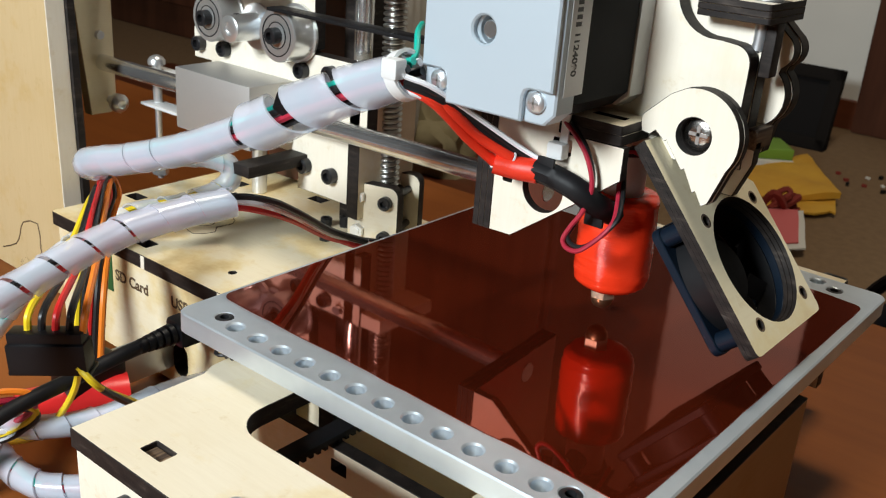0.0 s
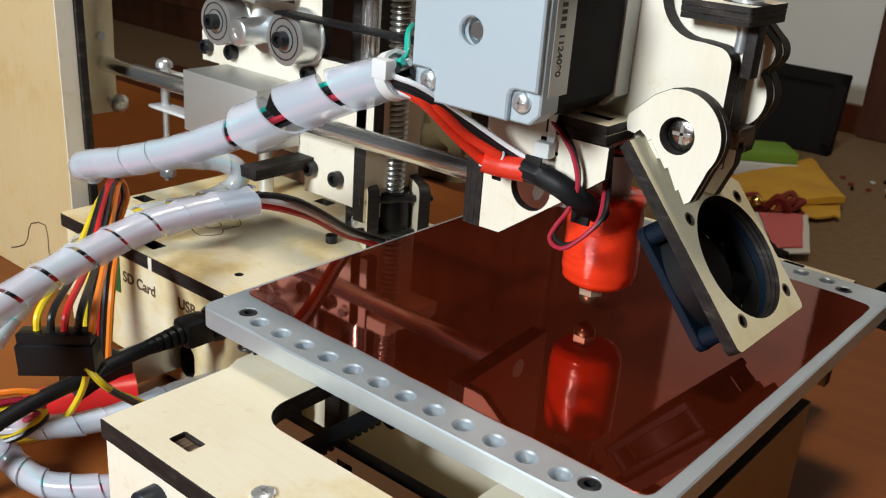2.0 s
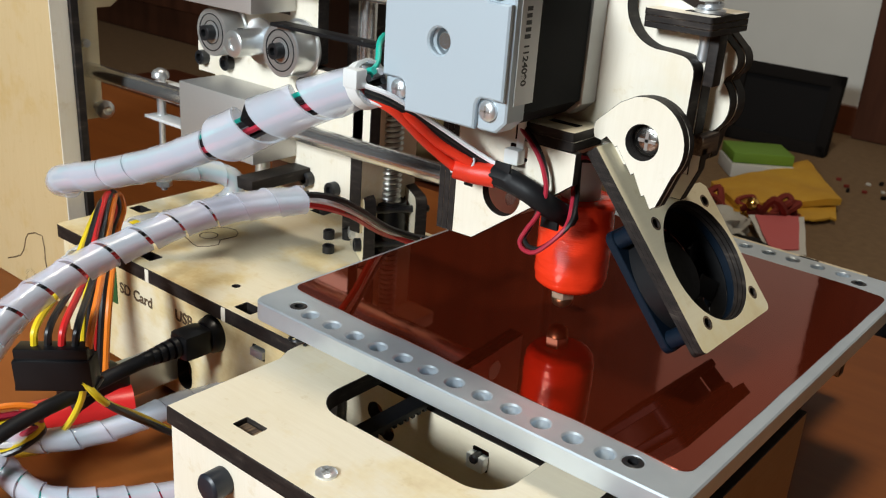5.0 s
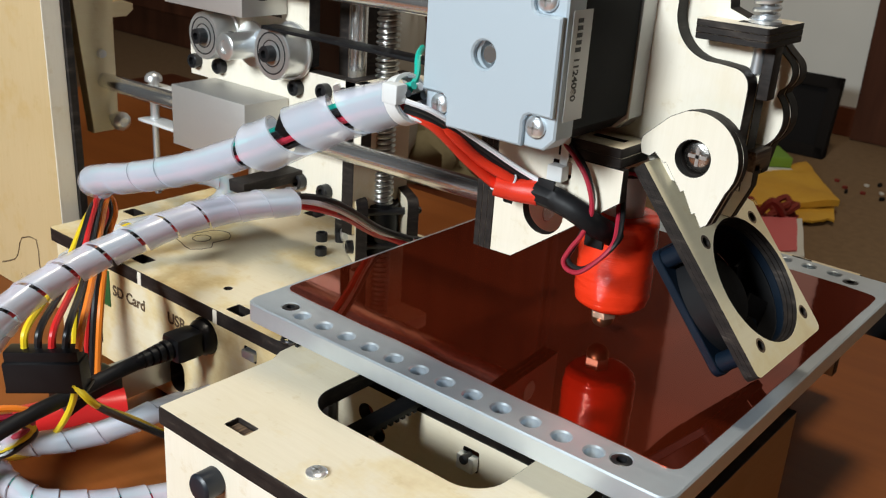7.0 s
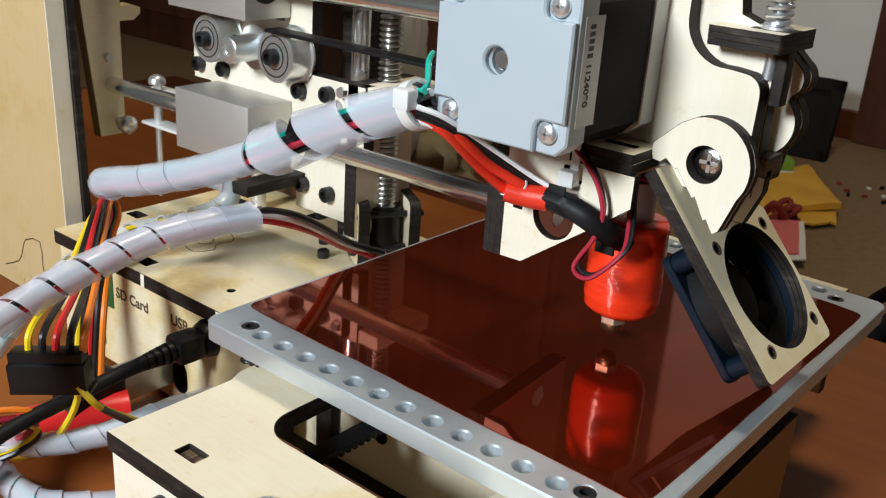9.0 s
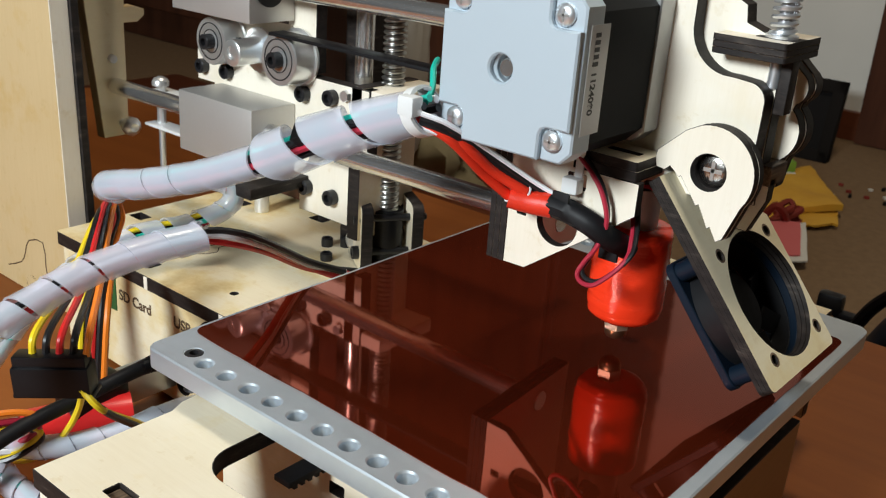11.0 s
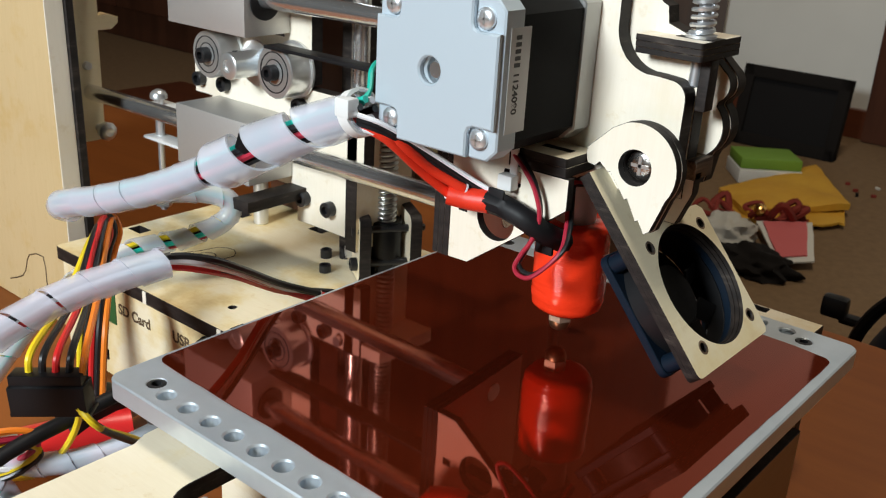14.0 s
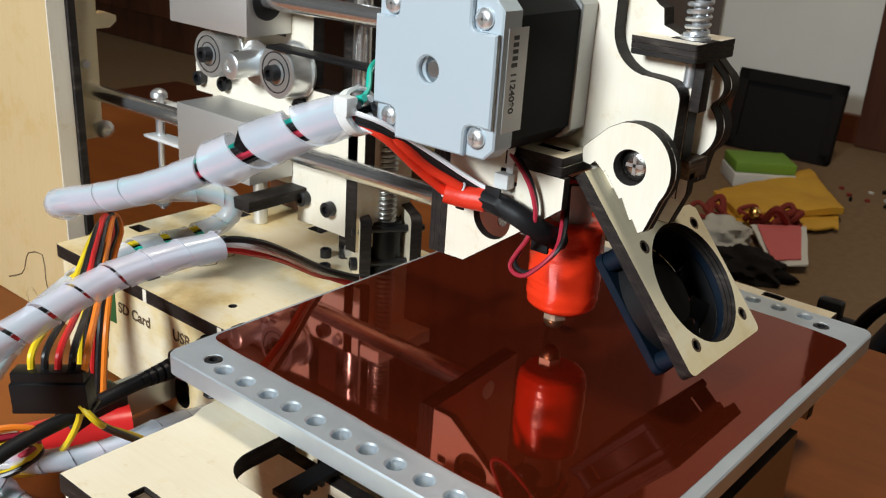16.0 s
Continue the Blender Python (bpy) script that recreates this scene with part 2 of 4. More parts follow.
    if bevel:
        es = {e for v in vs for e in v.link_edges}
        bmesh.ops.bevel(bm, geom=list(es), offset=bevel, segments=2, profile=0.6, affect="EDGES")
    return bm


def box(*a, **k):
    return add_box(bmesh.new(), *a, **k)


def frame_of(axis):
    """Two directions square to an axis."""
    a = Vector(axis).normalized()
    u = Vector((0, 0, 1)) if abs(a.z) < 0.9 else Vector((1, 0, 0))
    u = (u - a * u.dot(a)).normalized()
    return a, u, a.cross(u)


def add_lathe(bm, at, axis, profile, n=32, mat=0, twist=0.0):
    """Turns (along, radius) pairs round an axis; n-sided."""
    a, u, w = frame_of(axis)
    at = Vector(at)
    rings = []
    for s, r in profile:
        if r < 1e-6:
            rings.append([bm.verts.new(at + a * s)])
        else:
            rings.append([bm.verts.new(at + a * s + (u * math.cos(2 * math.pi * k / n + twist) + w * math.sin(2 * math.pi * k / n + twist)) * r) for k in range(n)])
    for p, q in zip(rings, rings[1:]):
        for k in range(n):
            j = (k + 1) % n
            if len(p) == 1 and len(q) == 1:
                continue
            if len(p) == 1:
                f = bm.faces.new((p[0], q[j], q[k]))
            elif len(q) == 1:
                f = bm.faces.new((p[k], p[j], q[0]))
            else:
                f = bm.faces.new((p[k], p[j], q[j], q[k]))
            f.material_index = mat
    return bm


def lathe(*a, **k):
    return add_lathe(bmesh.new(), *a, **k)


def rod_profile(length, r, c=0.4):
    return [(0, 0), (0, r - c), (c, r), (length - c, r), (length, r - c), (length, 0)]


def spline(points, per=10):
    """A smooth line through the points."""
    p = [Vector(q) for q in points]
    p = [p[0] * 2 - p[1]] + p + [p[-1] * 2 - p[-2]]
    out = []
    for i in range(1, len(p) - 2):
        for k in range(per):
            t = k / per
            a, b, c, d = p[i - 1], p[i], p[i + 1], p[i + 2]
            out.append(0.5 * ((2 * b) + (c - a) * t + (2 * a - 5 * b + 4 * c - d) * t * t + (3 * b - a - 3 * c + d) * t ** 3))
    out.append(p[-2])
    return out


def carried_frames(line):
    """A frame at each point of a line that doesn't twist."""
    out, u = [], None
    for i, q in enumerate(line):
        d = (line[min(i + 1, len(line) - 1)] - line[max(i - 1, 0)]).normalized()
        if u is None:
            _, u, _ = frame_of(d)
        u = (u - d * u.dot(d)).normalized()
        out.append((q, d, u, d.cross(u)))
    return out


def add_tube(bm, points, r, n=10, per=10, mat=0, taper=None):
    fr = carried_frames(spline(points, per))
    rings = []
    for i, (q, d, u, w) in enumerate(fr):
        rr = r if taper is None else r * taper(i / (len(fr) - 1))
        rings.append([bm.verts.new(q + (u * math.cos(2 * math.pi * k / n) + w * math.sin(2 * math.pi * k / n)) * rr) for k in range(n)])
    for p, q in zip(rings, rings[1:]):
        for k in range(n):
            f = bm.faces.new((p[k], p[(k + 1) % n], q[(k + 1) % n], q[k]))
            f.material_index = mat
    for ring in (rings[0][::-1], rings[-1]):
        f = bm.faces.new(ring)
        f.material_index = mat
    return bm


def tube(*a, **k):
    return add_tube(bmesh.new(), *a, **k)


def spiral_wrap(points, r, pitch, gap, thick=0.7, per=14, start=0.0, flare=None, lip=0.45):
    """A ribbon wound round a line with a gap between its turns."""
    fr = carried_frames(spline(points, per))
    lens = [0.0]
    for a, b in zip(fr, fr[1:]):
        lens.append(lens[-1] + (b[0] - a[0]).length)
    total = lens[-1]

    def at(s):
        s = min(max(s, 0.0), total)
        i = max(k for k in range(len(lens)) if lens[k] <= s)
        i = min(i, len(fr) - 2)
        t = (s - lens[i]) / max(lens[i + 1] - lens[i], 1e-6)
        a, b = fr[i], fr[i + 1]
        return a[0].lerp(b[0], t), a[2].lerp(b[2], t), a[3].lerp(b[3], t)

    bm = bmesh.new()
    n = 24
    turns = total / pitch
    prev = None
    for k in range(int((turns + 1) * n)):
        ang = 2 * math.pi * k / n
        s0 = pitch * (k / n) - pitch + start
        g = gap(s0 / total) if callable(gap) else gap
        s1 = s0 + pitch - g
        if s1 <= 0 or s0 >= total:
            prev = None
            continue
        rowv = []
        cuts = 7
        for c in range(cuts + 1):
            s = s0 + (s1 - s0) * c / cuts
            q, u, w = at(s)
            rr = r * (flare(min(max(s / total, 0), 1)) if flare else 1) + lip * (c / cuts) ** 2
            way = u * math.cos(ang) + w * math.sin(ang)
            rowv += [q + way * rr, q + way * (rr - thick)]
        vs = [bm.verts.new(c) for c in rowv]
        if prev:
            rim = [2 * c for c in range(cuts + 1)] + [2 * c + 1 for c in range(cuts, -1, -1)]
            for a, b in zip(rim, rim[1:] + rim[:1]):
                try:
                    bm.faces.new((prev[a], prev[b], vs[b], vs[a]))
                except ValueError:
                    pass
        prev = vs
    return bm


def arc(cx, cy, r, a0, a1, n=10):
    return [(cx + r * math.cos(radians(a0 + (a1 - a0) * k / n)), cy + r * math.sin(radians(a0 + (a1 - a0) * k / n))) for k in range(n + 1)]


def circle(cx, cy, r, n=28):
    return arc(cx, cy, r, 0, 360 * (n - 1) / n, n - 1)


def rounded(x0, x1, y0, y1, r, n=6):
    rs = r if isinstance(r, (list, tuple)) else (r,) * 4
    return (arc(x1 - rs[0], y1 - rs[0], rs[0], 0, 90, n) + arc(x0 + rs[1], y1 - rs[1], rs[1], 90, 180, n)
            + arc(x0 + rs[2], y0 + rs[2], rs[2], 180, 270, n) + arc(x1 - rs[3], y0 + rs[3], rs[3], 270, 360, n))


def sheet(outline, holes, low, high, axis, bevel=0.25, to=None):
    """A cut sheet with holes. axis z: outline in (x, y); y: in (x, z); x: in (y, z). Faces are material 0, cut edges 1."""
    cu = bpy.data.curves.new("cut", "CURVE")
    cu.dimensions, cu.fill_mode = "2D", "BOTH"
    for pts in (outline, *holes):
        sp = cu.splines.new("POLY")
        sp.points.add(len(pts) - 1)
        for p, (a, b) in zip(sp.points, pts):
            p.co = (a, b, 0, 1)
        sp.use_cyclic_u = True
    cu.extrude = (high - low) / 2 - bevel
    cu.bevel_depth, cu.bevel_resolution, cu.offset = bevel, 0, -bevel
    ob = bpy.data.objects.new("cut", cu)
    me = bpy.data.meshes.new_from_object(ob)
    bm = bmesh.new()
    bm.from_mesh(me)
    bpy.data.objects.remove(ob)
    bpy.data.curves.remove(cu)
    bpy.data.meshes.remove(me)
    bmesh.ops.remove_doubles(bm, verts=bm.verts, dist=0.001)
    bm.normal_update()
    for f in bm.faces:
        f.material_index = 0 if abs(f.normal.z) > 0.9 else 1
    mid = (high + low) / 2
    for v in bm.verts:
        a, b, c = v.co
        v.co = {"z": (a, b, mid + c), "y": (a, mid + c, b), "x": (mid + c, a, b)}[axis]
    if to:
        bmesh.ops.transform(bm, matrix=to, verts=bm.verts)
    return bm


def moved(bm, m):
    bmesh.ops.transform(bm, matrix=m, verts=bm.verts)
    return bm


def join(*bms):
    out = bmesh.new()
    for b in bms:
        me = bpy.data.meshes.new("joined")
        b.to_mesh(me)
        b.free()
        out.from_mesh(me)
        bpy.data.meshes.remove(me)
    return out


def socket_bolt(parent, at, axis, r=3.0, h=3.5, mat=None, name="bolt", label=""):
    prof = [(0, 0), (0, r), (h - 0.4, r), (h, r - 0.4), (h, r * 0.55), (h - r * 0.6, r * 0.5), (h - r * 0.6, 0)]
    return part(name, lathe(at, axis, prof, 24), mat or BLACK_STEEL, parent, label)


def cross_screw(parent, at, axis, r=2.6, h=1.6, mat=None, name="screw"):
    bm = lathe(at, axis, [(0, 0), (0, r), (h * 0.5, r), (h * 0.85, r * 0.8), (h, r * 0.45), (h, 0)], 24)
    a, u, w = frame_of(axis)
    for d in (u, w):
        e = d.cross(a)
        m = Matrix((( *d, 0), (*e, 0), (*a, 0), (0, 0, 0, 1))).transposed()
        m.translation = Vector(at) + a * h
        add_box(bm, -r * 0.55, r * 0.55, -r * 0.1, r * 0.1, -0.1, 0.12, mat=1, turn=m)
    return part(name, bm, [mat or ZINC, SHIELD], parent)


def coil(at, axis, r, wire, length, turns, n=18):
    a, u, w = frame_of(axis)
    pts = []
    for k in range(int(turns * n) + 1):
        g = 2 * math.pi * k / n
        pts.append(Vector(at) + a * (length * k / (turns * n)) + (u * math.cos(g) + w * math.sin(g)) * r)
    return tube(pts, wire, 6, 1)

# ---- the room ----


def slab(name, x0, x1, y0, y1, z0, z1, mat, label, bevel=0.0):
    return tagged(part(name, box(x0, x1, y0, y1, z0, z1, bevel=bevel), mat, None, smooth=0), label, "room", "", "structure")


slab("floor", -2600, 1600, -1800, 2000, -320, -300, CARPET, "brown carpet under the low table")
slab("wall_north", -2600, 1600, 1800, 1900, -300, 2100, WALL, "off-white painted wall")
# added surfaces out of view; their dark brown keeps ambient light low
slab("wall_south", -2600, 1600, -1900, -1800, -300, 2100, UNSEEN_DARK, "unseen wall, dark brown to dim the room's bounced light")
slab("wall_west", -2700, -2600, -1800, 1800, -300, 2100, UNSEEN_DARK, "unseen wall, dark brown to dim the room's bounced light")
slab("wall_east", 1600, 1700, -1800, 1800, -300, 2100, UNSEEN_DARK, "unseen wall, dark brown to dim the room's bounced light")
slab("ceiling", -2600, 1600, -1800, 1800, 2100, 2150, UNSEEN_DARK, "unseen ceiling, dark brown to dim the room's bounced light")
slab("baseboard", -2600, -322, 1782, 1800, -300, -244, CHERRY, "cherry wood baseboard along the wall", 2)


def low_table():
    t = thing("low_table", 0, 0, -75, "orange-brown wooden low table under the printer", "table")
    part("tabletop", box(-620, 210, -420, 330, -100, -75, bevel=3), TABLE, t)
    for x in (-590, 180):
        for y in (-390, 300):
            part("leg", box(x - 20, x + 20, y - 20, y + 20, -300, -100.5, bevel=3), TABLE, t)


low_table()

# ---- printer base ----
PLY = [BIRCH, CHAR]
PLY_PALE = [BIRCH_PALE, CHAR]


def lettering(body, size, at, turn, mat, parent, name="lettering", lift=0.05):
    cu = bpy.data.curves.new("text", "FONT")
    cu.body, cu.size, cu.extrude, cu.offset = body, size, lift, 0.028 * size
    ob = bpy.data.objects.new("text", cu)
    me = bpy.data.meshes.new_from_object(ob)
    bm = bmesh.new()
    bm.from_mesh(me)
    bpy.data.objects.remove(ob)
    bpy.data.meshes.remove(me)
    bmesh.ops.transform(bm, matrix=Matrix.Translation(at) @ turn, verts=bm.verts)
    return part(name, bm, mat, parent, smooth=0)


FACE_Y = Matrix(((1, 0, 0, 0), (0, 0, -1, 0), (0, 1, 0, 0), (0, 0, 0, 1)))  # text that faces -Y


def electronics_box():
    t = thing("electronics_box", -90, 92, -75, "laser-cut birch plywood electronics box with engraved port names", "printer base")
    holes = [rounded(x - 4.5, x + 4.5, y - 3, y + 3, 0.4, 2) for x, y in ((-111, 41), (-45, 38.5), (-162, 71), (-148, 120), (-106, 134), (-90, 140))]
    holes += [circle(-64, 48, 1.6, 14), circle(-78, 112, 1.6, 14), circle(-66, 100, 1.6, 14), circle(-40, 92, 1.6, 14)]
    part("top_panel", sheet(rounded(-169, -13, 32, 152, (5, 2, 2, 5)), holes, -28, -22, "z"), [BIRCH_SMOKED, CHAR], t, "smoke-stained birch top with charred edges")
    fh = [circle(-59.5, -36, 7.4), rounded(-83, -74, -68, -54, 4.4), rounded(-137, -132.5, -66, -61, 0.5, 2), rounded(-36, -29.5, -36.5, -31.5, 0.4, 2)]
    part("front_panel", sheet(rounded(-165, -16, -73, -28.2, 0.6), fh, 33, 38.5, "y"), [BIRCH_SMOKED, CHAR], t)
    part("side_panel", box(-165, -159.5, 39, 146, -73, -28.3, bevel=0.3), BIRCH, t)
    part("back_panel", box(-159, -16, 141, 146.5, -73, -28.3, bevel=0.3), BIRCH, t)
    for x in (-100.5, -52, -140):
        part("joint_tab", box(x - 1.2, x + 1.2, 31.8, 36, -27.8, -22.2, bevel=0.2), BIRCH_PALE, t)
    lettering("SD Card", 6.6, (-122, 32.9, -39.5), FACE_Y, BURN, t)
    lettering("USB", 6.6, (-83.5, 32.9, -38.5), FACE_Y, BURN, t)
    part("circuit_board", box(-137, -124, 32.5, 60, -46, -29.5, bevel=0.2), PCB, t)
    part("socket_shell", box(-36.2, -29.2, 31.5, 40, -35.6, -32.4, bevel=0.4), GREY_PLASTIC, t, "small silver connector tab")
    # engraved marks on the top
    for cx, cy, r in ((-114.6, 73.8, 4), ):
        part("engraving", lathe((cx, cy, -22.02), (0, 0, 1), [(0, r - 0.3), (0.1, r - 0.3), (0.1, r + 0.2), (0, r + 0.2)], 28), BURN, t)
    pts = [(-125, 66), (-121, 76), (-119, 84), (-112, 87), (-106, 82), (-107, 74), (-103, 70), (-107, 62), (-116, 64)]
    part("engraving", tube([(x, y, -21.98) for x, y in pts + pts[:1]], 0.22, 4, 2), BURN, t)
    for x, y, h in ((-78, 112, 4), (-66, 100, 3.5), (-72, 118, 5)):
        socket_bolt(t, (x, y, -22), (0, 0, 1), 2.6, h)


electronics_box()


def base_frame():
    t = thing("base_frame", 60, 60, -75, "birch plywood base frame with charred edges under the bed", "printer base")
    # outer side, darkened in colour for the shade it stands in
    part("side_panel", sheet([(-10, -73), (122, -73), (122, -22), (-10, -22)], [], 131.5, 137.5, "x"), [BIRCH_SHADED, CHAR], t)
    part("cross_panel", box(-12, 131, 96, 101.5, -73, -30, bevel=0.3), BIRCH, t)
    part("cross_panel", sheet(rounded(-12, 131, -73, -31, 0.4, 2), [rounded(40, 46, -39, -35, 0.3, 2)], 1, 6, "y"), PLY, t)
    holes = [circle(15.6, -43, 3.6), circle(21.3, -48.7, 3.2), rounded(59, 65, -44, -36.5, 0.4, 2)]
    part("cross_panel", sheet(rounded(-30, 131, -73, -31.8, 0.4, 2), holes, 45, 50, "y"), PLY, t)
    part("dark_post", box(-6, 1.5, 40, 44.6, -66.8, -28, bevel=0.4), CHAR, t)
    part("floor_panel", box(-12, 131, 6.4, 44.6, -73, -67, bevel=0.3), BIRCH, t)
    part("square_nut", box(58.6, 65.4, 41.6, 44.9, -43, -37.6, bevel=0.5), ZINC, t)
    part("nut_bolt", lathe((62, 44.9, -38.5), (0, -1, 0), rod_profile(4.5, 1.6), 14), BLACK_STEEL, t)
    bm = box(34, 40.6, -16, 92, -29.4, -27.4, bevel=0.2)
    for k in range(36):
        add_box(bm, 34.1, 40.5, -14 + 2.9 * k, -12.6 + 2.9 * k, -30.6, -29.3)
    part("toothed_belt", bm, RUBBER, t)


base_frame()

# ---- moving bed and its tray ----


def print_bed():
    t = thing("print_bed", 63, 85, -7, "aluminium print bed with a dark red glossy film", "print bed")
    rows = [(7.6 + 10 * k, -2.0) for k in range(12)] + [(7.6 + 10 * k + 1.5, 175.3) for k in range(12)]
    holes = [circle(x, y, 2.6, 20) for x, y in rows]
    holes += [circle(x, y, 2.7, 18) for x, y in ((0, 0), (124.6, 0), (0, 171.5), (126.6, 171.5))]
    PLATE_FRONT, PLATE_LOW = -8.0, -6.8
    for x, y in rows:
        part("tapped_bottom", lathe((x, y, -6.2), (0, 0, 1), [(0, 0), (0, 2.55), (0.9, 2.55), (0.9, 2.0), (0.5, 1.2), (0.1, 0)], 16), STEEL, t)
    part("plate", sheet(rounded(-14, 142.5, PLATE_FRONT, 181.5, 4.5), holes, PLATE_LOW, 0, "z", 0.5), [ALU, ALU], t, "brushed aluminium plate with rows of holes")
    # hand-cut film, its edge a little uneven
    rng = random.Random(4)
    film_outline = arc(-8.5, 12, 3.6, 180, 270, 5)
    film_outline += [(x, 8.3 - 3.4 * (x + 8) / 142 + rng.uniform(-0.35, 0.35)) for x in range(-2, 131, 7)]
    film_outline += arc(134, 8.4, 3.8, 270, 360, 5) + [(138 + 1.3 * y / 160 + rng.uniform(-0.12, 0.12), y) for y in range(16, 158, 8)]
    film_outline += arc(135.6, 160.2, 3.6, 0, 90, 5) + [(x, 165 + rng.uniform(-0.3, 0.3)) for x in range(126, -6, -9)] + arc(-8.5, 161, 3.6, 90, 180, 5)
    part("film", sheet(film_outline, [], 0.02, 0.3, "z", 0.04), [FILM, FILM], t, "dark red glossy film")
    for x, y in ((0, 0), (124.6, 0), (0, 171.5), (126.6, 171.5)):
        part("countersunk_bolt", lathe((x, y, -3.5), (0, 0, 1), [(0, 0), (0, 2.2), (3.2, 2.9), (3.4, 2.6), (3.4, 1.5), (1.6, 1.4), (1.6, 0)], 22), BLACK_STEEL, t)
        part("spring", coil((x, y, -13.6), (0, 0, 1), 2.9, 0.6, 7.6, 3.5), BLACK_STEEL, t)
    return t


def bed_tray():
    t = thing("bed_tray", 60, 80, -50, "pale birch plywood bed tray with a rounded slot", "bed carriage")
    slot = arc(41.5, -11.5, 11, 180, 270, 8) + arc(87, -11.5, 11, 270, 360, 8) + arc(91, 25, 7, 0, 90, 6) + arc(37.5, 25, 7, 90, 180, 6)
    notch = [(3, -54), (118, -54), (118, 222), (4, 222), (4, 160), (-8, 160), (-8, 6)] + arc(-4.5, 0.5, 5.5, 110, 20, 4)[1:] + [(1.2, -6), (3.5, -11)]
    holes = [slot, rounded(24, 32.5, -46.5, -41.5, 0.4, 2), rounded(96, 104.5, -46.5, -41.5, 0.4, 2), rounded(88, 96.5, 216.5, 221, 0.4, 2)]
    part("top_panel", sheet(notch, holes, -20, -14, "z"), PLY, t, "pale birch top with charred edges")
    part("front_panel", sheet(rounded(3.5, 117.5, -62, -20.2, 0.6), [], -53, -47.5, "y"), PLY_PALE, t)
    part("back_panel", sheet(rounded(3.5, 117.5, -62, -20.2, 0.6), [], 215.5, 221, "y"), PLY_PALE, t)
    for x in (28.2, 100.2):
        part("tab", box(x - 3.9, x + 3.9, -46.2, -41.8, -19.5, -15.4, bevel=0.3), SCORCHED_SHADED, t)
    for x in (27.8, 97):
        part("rod_cap", lathe((x, -53.1, -27.8), (0, -1, 0), [(0, 0), (0, 4.3), (5.6, 4.3), (6.3, 3.7), (6.5, 3.2), (6.5, 0)], 28), KNOB, t, "dark rubber rod cap")
    for x in (60, ):
        cross_screw(t, (x, -44.8, -14), (0, 0, 1), 3.0, 1.3)
    part("screw_nut", lathe((48, -53.1, -44), (0, -1, 0), [(0, 0), (0, 3), (1.6, 3), (1.6, 0)], 6), ZINC, t)
    return t


PRINT_BED = print_bed()
BED_TRAY = bed_tray()

# ---- upright carriage: plate, bearing blocks, pulleys, screw ----


def z_carriage():
    t = thing("lift_carriage", -100, 105, 0, "birch plywood lift carriage with aluminium bearing blocks and pulleys", "printer carriage")
    out = [(-154, 56), (-154, 42), (-142, 42), (-142, 12), (-84, 12), (-84, -3), (-54, -3), (-54, 24), (-44, 24), (-44, 56.5), (-79, 56.5), (-75, 58), (-75, 110), (-92, 110), (-92, 76), (-140, 76), (-140, 56)]
    part("pulley_collar", lathe((-97, 99.8, 64), (0, -1, 0), [(0, 0), (0, 8), (3, 8), (3, 6.5), (6, 6.5), (6, 0)], 24), ALU, t)
    part("back_plate", sheet(out, [], 100, 106, "y"), PLY_PALE, t, "pale birch plate with charred edges")
    part("side_plate", sheet([(100, -8), (134, -8), (134, 57), (100, 57)], [], -54, -48, "x"), [BIRCH, CHAR], t)
    part("nut_shelf", box(-52, -33, 101, 135, 50.5, 56.5, bevel=0.3), BIRCH_PALE, t)
    part("lower_arm", box(-88, -78, 68, 99.9, 8.6, 13.4, bevel=0.4), CHAR, t, "dark-edged plywood arm")
    part("bearing_block", box(-136, -87, 76, 99.8, 16.5, 43.2, bevel=0.5), CAST, t, "grey aluminium bearing block")
    part("bearing_block", box(-138.5, -88, 76, 99.8, 77.8, 106, bevel=0.5), CAST, t, "grey aluminium bearing block")
    part("bearing_ring", lathe((-87.4, 86, 91.5), (1, 0, 0), [(0, 0), (0, 7.5), (0.6, 7.5), (0.6, 4.2), (0.3, 4.2), (0.3, 0)], 28), BLACK_STEEL, t)
    for x, z, r in ((-128.5, 64, 10.2), (-84.5, 63.4, 10.8)):
        p = part("pulley_bearing", lathe((x, 99.5, z), (0, -1, 0), [(0, 0), (0, r * 1.12), (1.0, r * 1.12), (1.2, r), (11, r), (11.5, r * 0.96), (11.5, r * 0.78), (11.1, r * 0.76), (11.1, r * 0.5), (11.5, r * 0.48), (11.5, r * 0.3), (11.5, 0)], 40), BEARING, t, "polished steel ball bearing")
        part("bearing_shield", lathe((x, 88.25, z), (0, -1, 0), [(0, r * 0.52), (0.25, r * 0.52), (0.25, r * 0.74), (0, r * 0.74)], 36), SHIELD, p)
        for lo, hi in ((0.75, 0.79), (0.47, 0.50)):
            part("groove", lathe((x, 88.1, z), (0, -1, 0), [(0, r * lo), (0.3, r * lo), (0.3, r * hi), (0, r * hi)], 36), BLACK_STEEL, p, "dark groove of the bearing")
        part("pulley_bolt", lathe((x, 88, z), (0, -1, 0), [(0, 0), (0, 3.3), (3.8, 3.3), (4.1, 3.0), (4.1, 1.7), (2.0, 1.6), (2.0, 0)], 24), BLACK_STEEL, p)
    p = part("motor_pulley", lathe((-106, 97, 63.2), (0, -1, 0), [(0, 0), (0, 9.6), (1.2, 9.6), (1.2, 5.6), (9, 5.6), (9.2, 5.6), (15.5, 5.6), (15.9, 5.1), (15.9, 2.8), (15, 2.6), (15, 0)], 36), BEARING, t, "turned aluminium belt pulley")
